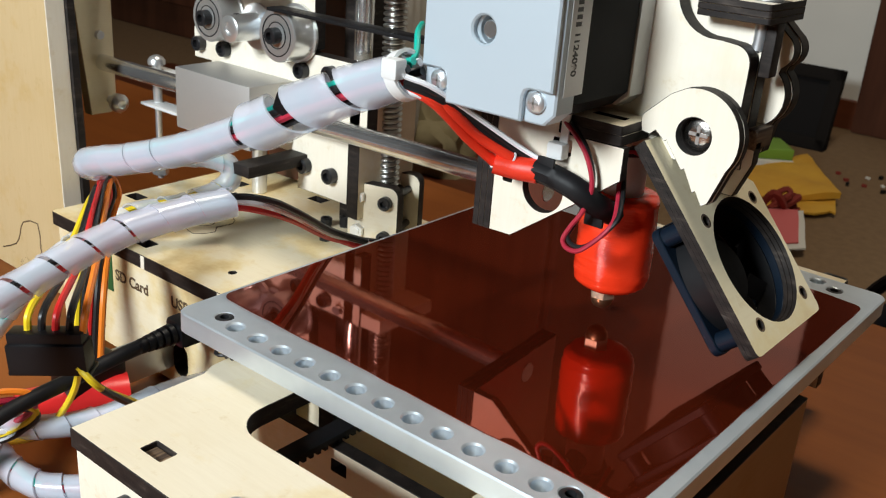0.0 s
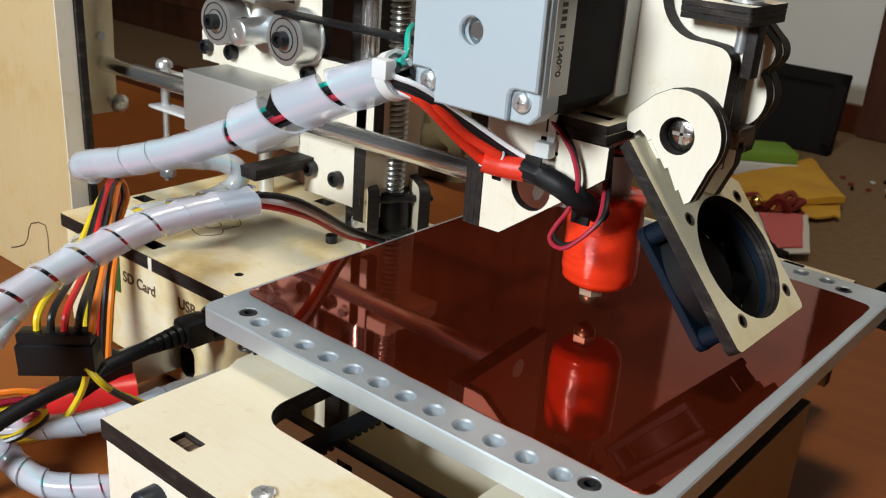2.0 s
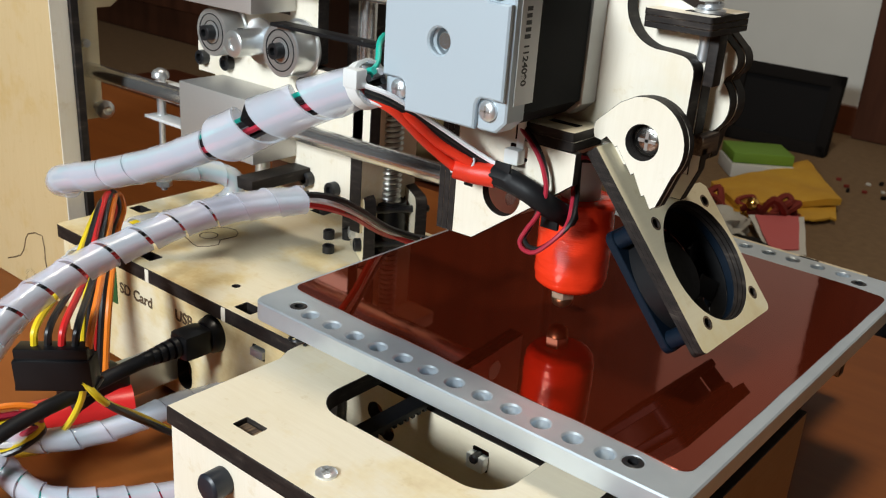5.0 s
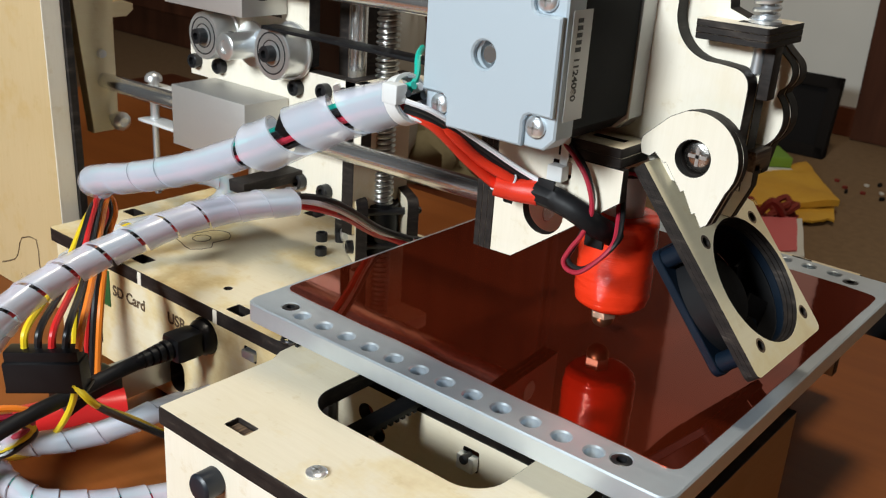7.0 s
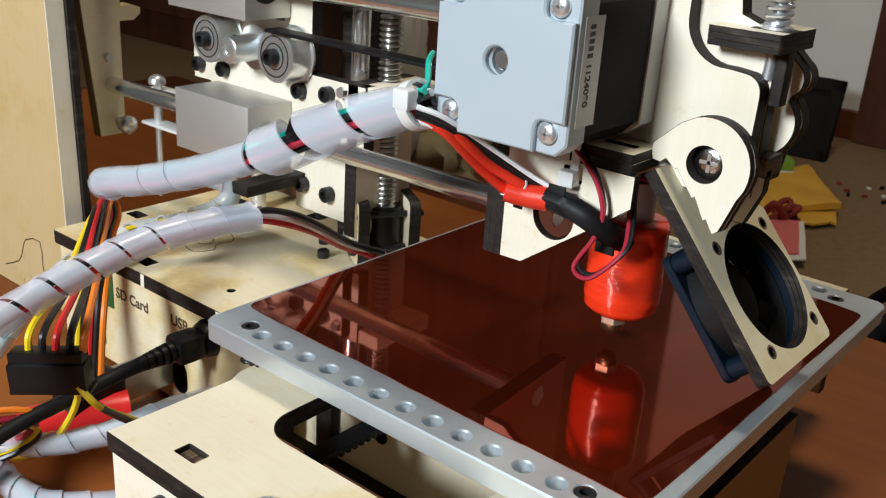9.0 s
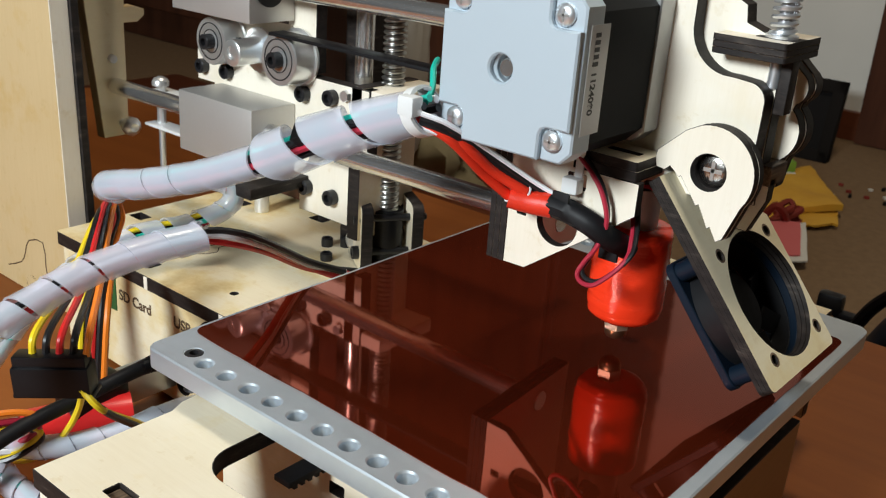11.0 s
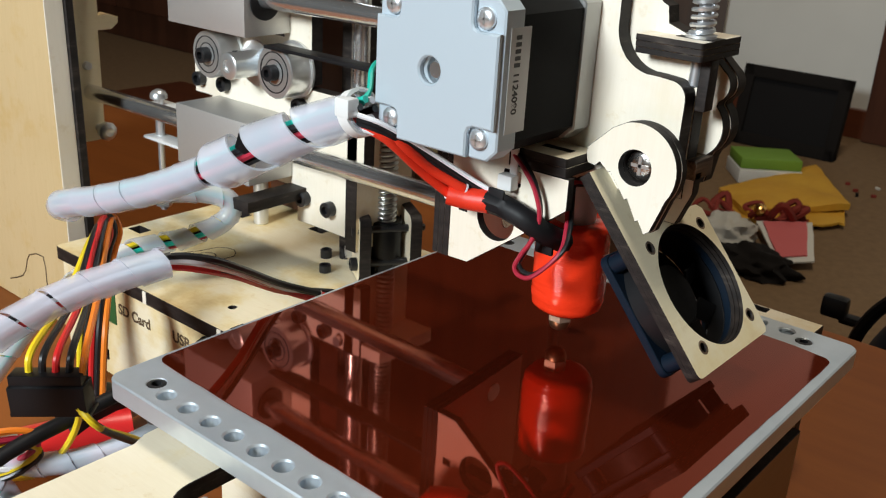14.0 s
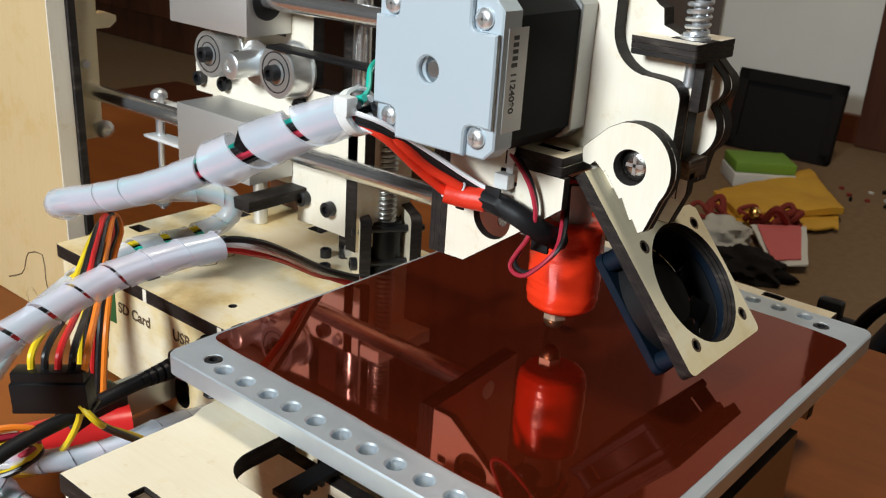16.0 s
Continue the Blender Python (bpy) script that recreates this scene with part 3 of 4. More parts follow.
    part("grub_screw", lathe((-107, 86, 68.7), (-0.1, 0, 1), [(0, 0), (0, 1.2), (0.3, 1.2), (0.3, 0)], 14), BLACK_STEEL, p)
    for x, z in ((-148.5, 49), (-131, 49.3), (-81, 48.8), (-64.3, 50.3), (-78.5, 8.6), (-62.8, 7.8)):
        socket_bolt(t, (x, 99.9, z), (0, -1, 0), 3.3, 3.8)
    part("hex_nut", lathe((-56.3, 99.9, 52.5), (0, -1, 0), [(0, 0), (0, 2.6), (2.2, 2.4), (2.2, 0)], 6), ZINC, t)
    part("spacer", lathe((-132, 119.5, -22), (0, 0, 1), rod_profile(36, 3.6), 20), ZINC, t)
    # drive belt towards the head
    part("drive_belt", box(-86, 45, 84, 92, 73.4, 74.8, bevel=0.2), RUBBER, t)
    # end-stop screw on a small bracket
    part("bracket", box(-192, -142, 96, 108, 28, 30, bevel=0.5), NYLON, t)
    part("bracket", box(-190, -140, 94, 104, 13, 14.5, bevel=0.5), NYLON, t)
    part("stop_screw", lathe((-184, 100, -24), (0, 0, 1), [(0, 0), (0, 1.6), (36, 1.6), (36, 2.2), (57, 2.2), (57, 4.2), (59, 4.2), (60.5, 3.2), (61.5, 1.2), (61.5, 0)], 18), ZINC, t, "zinc stop screw")
    part("stop_nut", lathe((-184, 100, -22), (0, 0, 1), [(0, 0), (0, 4), (3, 4), (3, 0)], 6), ZINC, t)


z_carriage()


def lift_screw():
    t = thing("lift_screw", -48, 118, -22, "steel lead screw clamped in a plywood coupling", "lead screw")
    pitch, turns, n = 2.3, 60, 20
    bm = bmesh.new()
    rings = []
    prof = ((0.0, 3.7), (0.12, 4.3), (0.28, 4.8), (0.45, 5.0), (0.62, 4.8), (0.78, 4.3), (0.9, 3.7), (1.0, 3.7))
    for k in range(turns * n + 1):
        g = 2 * math.pi * k / n
        z = -10 + pitch * k / n
        rings.append([bm.verts.new((-48 + math.cos(g) * r, 118 + math.sin(g) * r, z + q * pitch)) for q, r in prof])
    for p, q in zip(rings, rings[1:]):
        for i in range(len(prof) - 1):
            bm.faces.new((p[i], q[i], q[i + 1], p[i + 1]))
    part("thread", bm, THREAD, t, "coarse steel thread", smooth=80)
    part("core", lathe((-48, 118, -20), (0, 0, 1), rod_profile(160, 3.75), 20), BLACK_STEEL, t)
    # clamp of two plates round the motor shaft
    for y0, lab in ((104.5, "pale plywood coupling plate with charred edges"), (126.5, "")):
        part("coupling_plate", sheet(rounded(-59.5, -36.5, -21.6, 7.5, 4), [], y0, y0 + 5, "y", 0.25), PLY, t, lab)
    for x, z in ((-41.8, 0.8), (-41.8, -14.5)):
        socket_bolt(t, (x, 104.4, z), (0, -1, 0), 2.9, 2.8)
    for x, z in ((-54.4, 1.6), (-54.4, -13.6)):
        part("hex_nut", lathe((x, 104.4, z), (0, -1, 0), [(0, 0), (0, 3.2), (2.0, 3.0), (2.0, 1.9), (2.4, 1.9), (2.4, 0)], 6), ZINC, t)
    for x, z in ((-41.8, 0.8), (-41.8, -14.5), (-54.4, 1.6), (-54.4, -13.6)):
        part("bolt_shank", lathe((x, 109.4, z), (0, 1, 0), rod_profile(24.5, 1.6), 12), BLACK_STEEL, t)
    part("shaft_sleeve", lathe((-48, 118, -22), (0, 0, 1), rod_profile(25, 7.4), 24), BLACK, t)
    g = thing("guide_rod", -63, 116, -22, "polished steel guide rod beside the lead screw", "guide rod")
    part("rod", lathe((-63, 116, -22), (0, 0, 1), rod_profile(165, 4), 24), STEEL, g)
    return t


LIFT_SCREW = lift_screw()


def upright_tower():
    t = thing("tower_panel", -70, 150, -22, "dark plywood tower behind the lead screw", "printer frame")
    # plate faces dark brown, side near-black all over
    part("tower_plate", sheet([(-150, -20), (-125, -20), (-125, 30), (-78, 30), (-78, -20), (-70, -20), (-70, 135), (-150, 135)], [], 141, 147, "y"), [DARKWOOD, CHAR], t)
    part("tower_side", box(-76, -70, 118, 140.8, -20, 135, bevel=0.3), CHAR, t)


upright_tower()


def side_cabinet():
    t = thing("side_panel_board", -260, 52, -75, "warm birch plywood panel with engraved cut lines", "wooden panel")
    part("board", sheet([(-420, -74.8), (-181, -74.8), (-188.5, 190), (-420, 190)], [], 46, 55, "y"), [BIRCH_WARM, BIRCH_PALE], t)
    part("dark_edge", sheet([(-420, -74.8), (-179.5, -74.8), (-187, 190), (-420, 190)], [], 55.1, 59, "y"), [CHAR, CHAR], t)
    line = [(-245, -66), (-231, -60), (-226, -53), (-222, -46), (-208, -43), (-207, -55), (-206, -60)]
    part("engraving", tube([(x, 45.95, z) for x, z in line], 0.35, 4, 2), BURN, t)
    part("engraving", lathe((-222, 45.9, -71), (0, 1, 0), [(0, 5), (0.2, 5), (0.2, 6), (0, 6)], 30), BURN, t)


side_cabinet()

# ---- print head on its sliding rods ----


def sliding_rods():
    t = thing("sliding_rods", -80, 86, 10, "pair of polished steel rods with a plywood end strip", "printer axis")
    d = Vector((249, 0, 3.0)).normalized()
    part("smooth_rod", lathe((-211, 86, 31.2), d, rod_profile(262, 3.9), 28), STEEL, t, "polished steel rod")
    part("smooth_rod", lathe((-211, 86, 91.0), d, rod_profile(262, 3.8), 28), STEEL, t, "polished steel rod")
    out = [(78.5, 6), (92.5, 6), (92.5, 61)] + [(100, 61), (104, 64), (104, 67)] + [(98, 69), (93, 68.5), (93, 110), (72, 110), (72, 70)]
    part("end_strip", sheet(out, [], -215, -209, "x"), [BIRCH_YELLOW, BIRCH_WARM], t, "warm birch plywood strip")
    part("end_bolt", lathe((-209, 89, 12.5), (1, -0.1, 0), [(0, 0), (0, 2), (7, 2), (7, 4.6), (10, 4.8), (11.5, 3.6), (12.2, 2.2), (11.6, 1.2), (11.6, 0)], 10), ZINC, t, "zinc bolt head")
    part("small_nut", lathe((-209, 84.7, 44.5), (1, 0, 0), [(0, 0), (0, 2.2), (2, 2.0), (2, 0)], 12), ZINC, t)
    return t


def print_head():
    t = thing("extruder_carriage", 75, 88, 0, "pale plywood print head with grey motor, red hot end and fan", "print head")
    # plates square to the rods
    outx = [(54, 29), (103, 25), (103, 74), (54, 74)]
    for k in range(3):
        part("rod_plate", sheet(outx, [], 44.4 + 2.15 * k, 46.5 + 2.15 * k, "x", 0.12), PLY_PALE, t, "plywood rod plate with charred edges" if k == 0 else "")
    face = [(51.0, 29), (58.8, 29.2), (80, 44.9), (93, 55), (93, 64.3), (72, 64.3), (72, 73), (51.0, 73)]
    hx = [circle(68.6, 46.3, 6.9), rounded(70.6, 76.6, 58.2, 62.6, 0.3, 2), rounded(54.4, 57.6, 45.6, 48.2, 0.2, 2)]
    part("face_plate", sheet(face, hx, 54, 57, "y", 0.15), PLY_PALE, t, "pale plywood face plate with a round hole")
    # tall plates behind the motor
    front = [(46, 60), (110, 60), (116.5, 66), (116.8, 86)] + arc(111.8, 89, 5, 0, 80, 6) + [(108, 94.4)] + arc(106, 106.4, 12, 262, 185, 8) + [(93.5, 150), (46, 150)]
    part("head_plate", sheet(front, [circle(81.6, 73.6, 1.6, 16)], 70, 75.8, "y", 0.2), PLY_PALE, t, "pale plywood head plate with charred edge")
    part("plate_bolt", lathe((81.6, 75.7, 73.6), (0, -1, 0), [(0, 0), (0, 1.5), (4.6, 1.5), (4.6, 0.8), (3.6, 0.7), (3.6, 0)], 16), BLACK_STEEL, t)
    back = [(60, 60), (117.0, 60), (117.0, 104), (106, 108)] + arc(108, 120, 8, 250, 185, 5) + [(100, 150), (60, 150)]
    part("rear_plate", sheet(back, [], 76, 81.8, "y", 0.2), PLY_PALE, t)
    # clamp bracket with spring
    for k, (z0, z1) in enumerate(((103.5, 105.2), (101.8, 103.4), (100.1, 101.7))):
        part("clamp_layer", sheet(rounded(100.6, 120.7, 67.4 + 0.2 * k, 91.6, 1.0), [circle(115.5, 76.5, 3)] if k == 0 else [], z0, z1, "z", 0.12), PLY_PALE, t)
    part("clamp_slot", box(110, 121, 73, 80, 105.1, 105.4), CHAR, t)
    part("clamp_spring", coil((115.5, 76.5, 105.4), (0, 0, 1), 3.0, 0.65, 34, 17), ZINC, t, "bright steel spring")
    part("clamp_screw", lathe((115.5, 76.5, 92), (0, 0, 1), rod_profile(60, 1.7), 18), ZINC, t)
    part("washer", lathe((115.5, 76.5, 105.4), (0, 0, 1), [(0, 1.9), (0, 4.2), (0.8, 4.2), (0.8, 1.9)], 28), ZINC, t)
    # idler lever behind
    lever = [(x - 2.8, z) for x, z in [(104, 60), (115, 60), (119.2, 62.4), (120.5, 70)] + arc(115.3, 79, 9.4, -52, 46, 10) + arc(119.6, 91.6, 5.2, -60, 60, 8) + [(119, 99), (104, 99)]]
    part("idler_lever", sheet(lever, [circle(110.7, 79, 3)], 86, 90.5, "y", 0.25), PLY_PALE, t, "rounded plywood idler lever")
    part("idler_lever", sheet([(p[0] + 0.4, p[1]) for p in lever], [], 90.6, 95.5, "y", 0.25), PLY_PALE, t)
    part("lever_post", box(117.6, 120.6, 74.2, 79.4, 86, 100, bevel=0.4), CHAR, t)
    # small shelf below the clamp, its shade put in as a dark wood colour
    part("lever_shelf", box(112, 120, 76.2, 87, 66, 71.6, bevel=0.3), SCORCHED_SHADED, t)
    part("lower_post", sheet([(100, 52), (116, 52), (120, 62), (120, 68), (100, 68)], [], 76.4, 80.2, "y"), PLY, t)
    # hot end shelf
    part("shelf", sheet(rounded(72.2, 91.6, 54, 69.8, 0.8), [rounded(78, 88, 61, 64, 0.3, 2)], 67.3, 70, "z", 0.1), PLY, t, "dark-edged plywood shelf")
    part("shelf", sheet(rounded(72.2, 91.8, 54.1, 69.8, 0.8), [], 64.5, 67.25, "z", 0.1), PLY, t)
    part("clamp_ring", lathe((78.6, 81.5, 56), (0, 0, 1), rod_profile(8, 9.5), 28), CHAR, t)
    # pivot bracket of the fan
    piv = arc(107.2, 69.2, 12.9, -35, 108, 16) + [(99, 79.2), (91.6, 72.2), (91.2, 69.6), (92.0, 67.4), (94.5, 67.0), (96, 68.4), (99, 66.0), (99.6, 66.4), (105.2, 59.2), (106, 59.8), (109.4, 53.8), (110.2, 54.4), (112.5, 50.8), (114.2, 52), (116.4, 58)]
    part("pivot_bracket", sheet(piv, [circle(107.2, 69.2, 5.1)], 64.5, 67.3, "y", 0.15), PLY_PALE, t, "white-faced plywood pivot bracket")
    part("pivot_bracket", sheet([(a + 0.3, b - 0.2) for a, b in piv], [circle(107.2, 69.2, 5.1)], 67.4, 69.9, "y", 0.15), PLY_PALE, t)
    cross_screw(t, (107.2, 69.9, 69.2), (0, -1, 0), 4.9, 2.6, DARK_SCREW, "pivot_screw")
    # fan holder, tilted about the y axis
    c, u = Vector((122.6, 86.8, 32.9)), Vector((0.645, 0, -0.764))
    n = Vector((0.764, 0, 0.645))
    m = Matrix(((u.x, 0, n.x, c.x), (0, 1, 0, c.y), (u.z, 0, n.z, c.z), (0, 0, 0, 1)))
    ring = [(-43, -25.5), (21, -25.5)] + arc(21, -23.5, 2, -90, 0, 3) + [(23.2, 18)] + arc(21, 19, 2.2, 0, 90, 3) + [(-20, 21.5), (-22, 19), (-23, 4)] + arc(-27, -8, 6, 60, 180, 5)[::1] + [(-36, -15.5), (-43, -15.5)]
    bolts = [circle(a, b, 1.5, 14) for a, b in ((-16, -16), (16, -16), (16, 16), (-16, 16))]
    for k, (lo, hi) in enumerate(((-1.3, 0.0), (-2.6, -1.32), (-3.9, -2.62))):
        part("fan_holder", sheet(ring, [circle(0, 0, 19.4 - 0.45 * k, 44)] + (bolts if k == 0 else []), lo, hi, "z", 0.04, to=m), [BIRCH_YELLOW if k == 0 else CHAR, CHAR], t, "plywood fan holder with charred edges" if k == 0 else "")
    for a, b in ((-16, -16), (16, -16), (16, 16), (-16, 16)):
        part("scorch_ring", moved(lathe((a, b, 0.005), (0, 0, 1), [(0, 1.5), (0.03, 1.5), (0.03, 2.1), (0, 2.15)], 20), m), SCORCHED_SHADED, t, "scorched rim of a screw hole")
    holes4 = [circle(a, b, 1.7, 12) for a, b in ((-16, -16), (16, -16), (16, 16), (-16, 16))]
    fan = part("cooling_fan", sheet(rounded(-20, 20, -20, 20, 3), [circle(0, 0, 18.8, 40)] + holes4, -6.8, -4.0, "z", 0.3, to=m), [FAN_BLUE, FAN_BLUE], t, "small dark navy cooling fan")
    part("rear_flange", sheet(rounded(-20, 20, -20, 20, 3), [circle(0, 0, 18.8, 40)] + holes4, -15.8, -13.2, "z", 0.3, to=m), [FAN_BLUE, FAN_BLUE], fan)
    part("shroud", sheet(circle(0, 0, 19.6, 44), [circle(0, 0, 18.8, 44)], -13.2, -6.8, "z", 0.05, to=m), [RUBBER, RUBBER], fan)
    for a in (-16.5, 16.5):
        for b in (-16.5, 16.5):
            part("corner_post", moved(lathe((a, b, -13.4), (0, 0, 1), [(0, 2.9), (6.8, 2.9)], 16), m), FAN_BLUE, fan)
    part("fan_hub", moved(lathe((0, 0, -15), (0, 0, 1), [(0, 0), (0, 10.5), (4.4, 10.5), (5, 9.8), (5, 0)], 32), m), RUBBER, fan)
    for k in range(7):
        g = 2 * math.pi * k / 7
        b = box(10, 18, -3.2, 3.2, -11.1, -10.3)
        part("fan_blade", moved(b, m @ Matrix.Rotation(g, 4, "Z") @ Matrix.Translation((0, 0, -10.7)) @ Matrix.Rotation(0.6, 4, "X") @ Matrix.Translation((0, 0, 10.7))), RUBBER, fan)
    part("fan_backplate", moved(lathe((0, 0, -15.9), (0, 0, 1), [(0, 0), (0, 18.4), (0.5, 18.4), (0.5, 0)], 32), m), RUBBER, fan)
    # motor
    f0 = 23.5
    cx, cz = 66.9, 94.2

    def octo(h, cc):
        return [(cx - h + cc, cz - h), (cx + h - cc, cz - h), (cx + h, cz - h + cc), (cx + h, cz + h - cc), (cx + h - cc, cz + h), (cx - h + cc, cz + h), (cx - h, cz + h - cc), (cx - h, cz - h + cc)]

    def pocketed(h, s):
        """A square with its four corners set back in round pockets."""
        a = []
        for sx, sz in ((1, 1), (-1, 1), (-1, -1), (1, -1)):
            rim = [(h, h - s), (h - s + 2.0, h - s), (h - s + 0.6, h - s + 0.6), (h - s, h - s + 2.0), (h - s, h)]
            if sx * sz < 0:
                rim = rim[::-1]
            a += [(cx + sx * x, cz + sz * z) for x, z in rim]
        return a

    motor = part("motor_end_cap", sheet(octo(21.1, 3.2), [circle(cx, cz, 4.0)], f0 + 1.6, f0 + 10, "y", 0.5), [MOTOR_GREY, MOTOR_GREY], t, "grey cast stepper motor end cap")
    part("cap_face", sheet(pocketed(20.8, 8.6), [circle(cx - 1.2, cz, 3.6)], f0 - 0.4, f0 + 1.7, "y", 0.5), [MOTOR_GREY, MOTOR_GREY], motor)
    part("motor_body", sheet(octo(20.6, 4.2), [], f0 + 10.1, f0 + 38, "y", 0.3), [MOTOR_BLACK, MOTOR_BLACK], motor, "black laminated motor body")
    part("front_cap", sheet(octo(21.1, 3.4), [], f0 + 38.1, 69.8, "y", 0.4), [MOTOR_CAP, MOTOR_CAP], motor)
    part("shaft", lathe((cx - 0.6, f0 + 8, cz), (0, -1, 0), rod_profile(6.5, 2.5), 24), STEEL, motor)
    part("shaft_seat", lathe((cx, f0 + 9, cz), (0, -1, 0), [(0, 0), (0, 4), (1, 4), (1, 0)], 24), BLACK_STEEL, motor)
    for dx in (-15.5, 15.5):
        for dz in (-15.5, 15.5):
            cross_screw(motor, (cx + dx, f0 + 1.6, cz + dz), (0, -1, 0), 2.8, 1.7)
    lab = part("motor_label", box(88.05, 88.25, 27.6, 36.2, 80.6, 107.8), LABEL, motor, "silver label with dark printing")
    down = Matrix(((0, 0, 1, 0), (0, 1, 0, 0), (-1, 0, 0, 0), (0, 0, 0, 1)))
    lettering("1124090", 3.15, (88.27, 29.8, 96.6), down, INK, lab, "printed_number")
    for k in range(5):
        part("printed_bar", box(88.26, 88.34, 29.8 + (0.0 if k else -0.2), 32.1, 97.8 + k * 1.75, 98.9 + k * 1.75), INK, lab)
    # hot end
    prof = [(0, 0), (0, 7.2), (0.6, 9.4), (2.4, 11.2), (6, 11.9), (12, 12.1), (19, 12.0), (26, 11.8), (30.5, 11.7), (31.5, 11.0), (31.8, 0)]
    hx0, hy0 = 79.8, 81.8
    bm = lathe((hx0, hy0, 11.2), (0, 0, 1), prof, 48)
    bmesh.ops.subdivide_edges(bm, edges=[e for e in bm.edges if abs(e.verts[0].co.z - e.verts[1].co.z) > 2.5], cuts=3)
    for v in bm.verts:
        g = math.atan2(v.co.y - hy0, v.co.x - hx0)
        k = 0.965 + 0.03 * math.sin(2 * g + 0.6) + 0.03 * noise.noise(Vector((math.cos(g) * 2.2, math.sin(g) * 2.2, v.co.z * 0.16))) + 0.008 * math.sin(v.co.z * 1.6 + 0.8 * g)
        v.co.x, v.co.y = hx0 + (v.co.x - hx0) * k, hy0 + (v.co.y - hy0) * k
    hot = part("hot_end", bm, TAPE, t, "hot end wrapped in glossy red tape", smooth=60)
    part("barrel", lathe((hx0, hy0, 42), (0, 0, 1), rod_profile(22, 6.5), 28), NYLON, hot)
    part("nozzle", lathe((hx0 - 1.3, hy0 - 0.9, 7.4), (0, 0, 1), [(0, 0), (0, 3.8), (0.3, 4.1), (5, 4.1), (5, 0)], 6, twist=0.05), BRASS, hot, "pale brass hexagon nozzle", smooth=20)
    part("nozzle_tip", lathe((hx0 - 1.3, hy0 - 0.9, 3.8), (0, 0, 1), [(0, 0), (0, 0.9), (0.25, 1.8), (0.8, 2.7), (1.7, 3.3), (2.8, 3.6), (3.7, 3.6), (3.7, 0)], 28), DULL_BRASS, hot, "rounded dark brass nozzle tip")
    # zip tie on the mount plate
    part("cable_tie", join(box(71, 76.2, 49.8, 53.8, 57.4, 62, bevel=0.7), box(73.4, 76, 52.4, 53.2, 62, 73, bevel=0.3)), NYLON, t, "white nylon cable tie")
    return t


RODS = sliding_rods()
HEAD = print_head()


# ---- cables that ride with the head ----


def head_cable():
    t = thing("head_cable", 43, 20, 79, "spiral-wrapped cable bundle running to the print head", "cable")
    line = [(46, 20.6, 80.0), (30.1, 21.2, 74.0), (10.0, 18.9, 65.3), (-13.4, 17.0, 53.6), (-40.9, 12.5, 41.6), (-66, 8.2, 33.2), (-82, 6.6, 29), (-90, 7, 26.6)]
    wide = [(45, 20.6, 79.6), (30.1, 21.2, 74.0), (10.0, 18.9, 65.3), (-14, 16.9, 53.2)]
    part("spiral_wrap", spiral_wrap(wide, 6.2, 24, lambda f: 3.4 if f < 0.3 else 7.0, start=7, flare=lambda f: 0.98 + 0.3 * min(1, f * 1.3)), SLEEVE, t, "translucent white spiral wrap")
    part("spiral_wrap", spiral_wrap([(-19, 16.1, 51.2)] + line[4:] + [(-94, 9, 24.5), (-95.5, 14, 22.5)], 5.4, 13, lambda f: 0.7 if 0.15 < f < 0.5 else 0.06, lip=0.18), SLEEVE, t, "translucent white spiral wrap")
    cols = [WIRE_BLACK, WIRE_WHITE, WIRE_TEAL, WIRE_BLACK, WIRE_PINK, WIRE_BLACK, WIRE_WHITE]
    for k, m in enumerate(cols):
        g = 2 * math.pi * k / len(cols)
        part("wire", tube([(x, y + 3.3 * math.cos(g), z + 3.3 * math.sin(g)) for x, y, z in line], 1.15, 7, 6), m, t)
    part("end_clip", tube([(14, 17.4, 69.5), (0, 15.5, 63)], 4.2, 4, 3), BLACK, t)
    return t


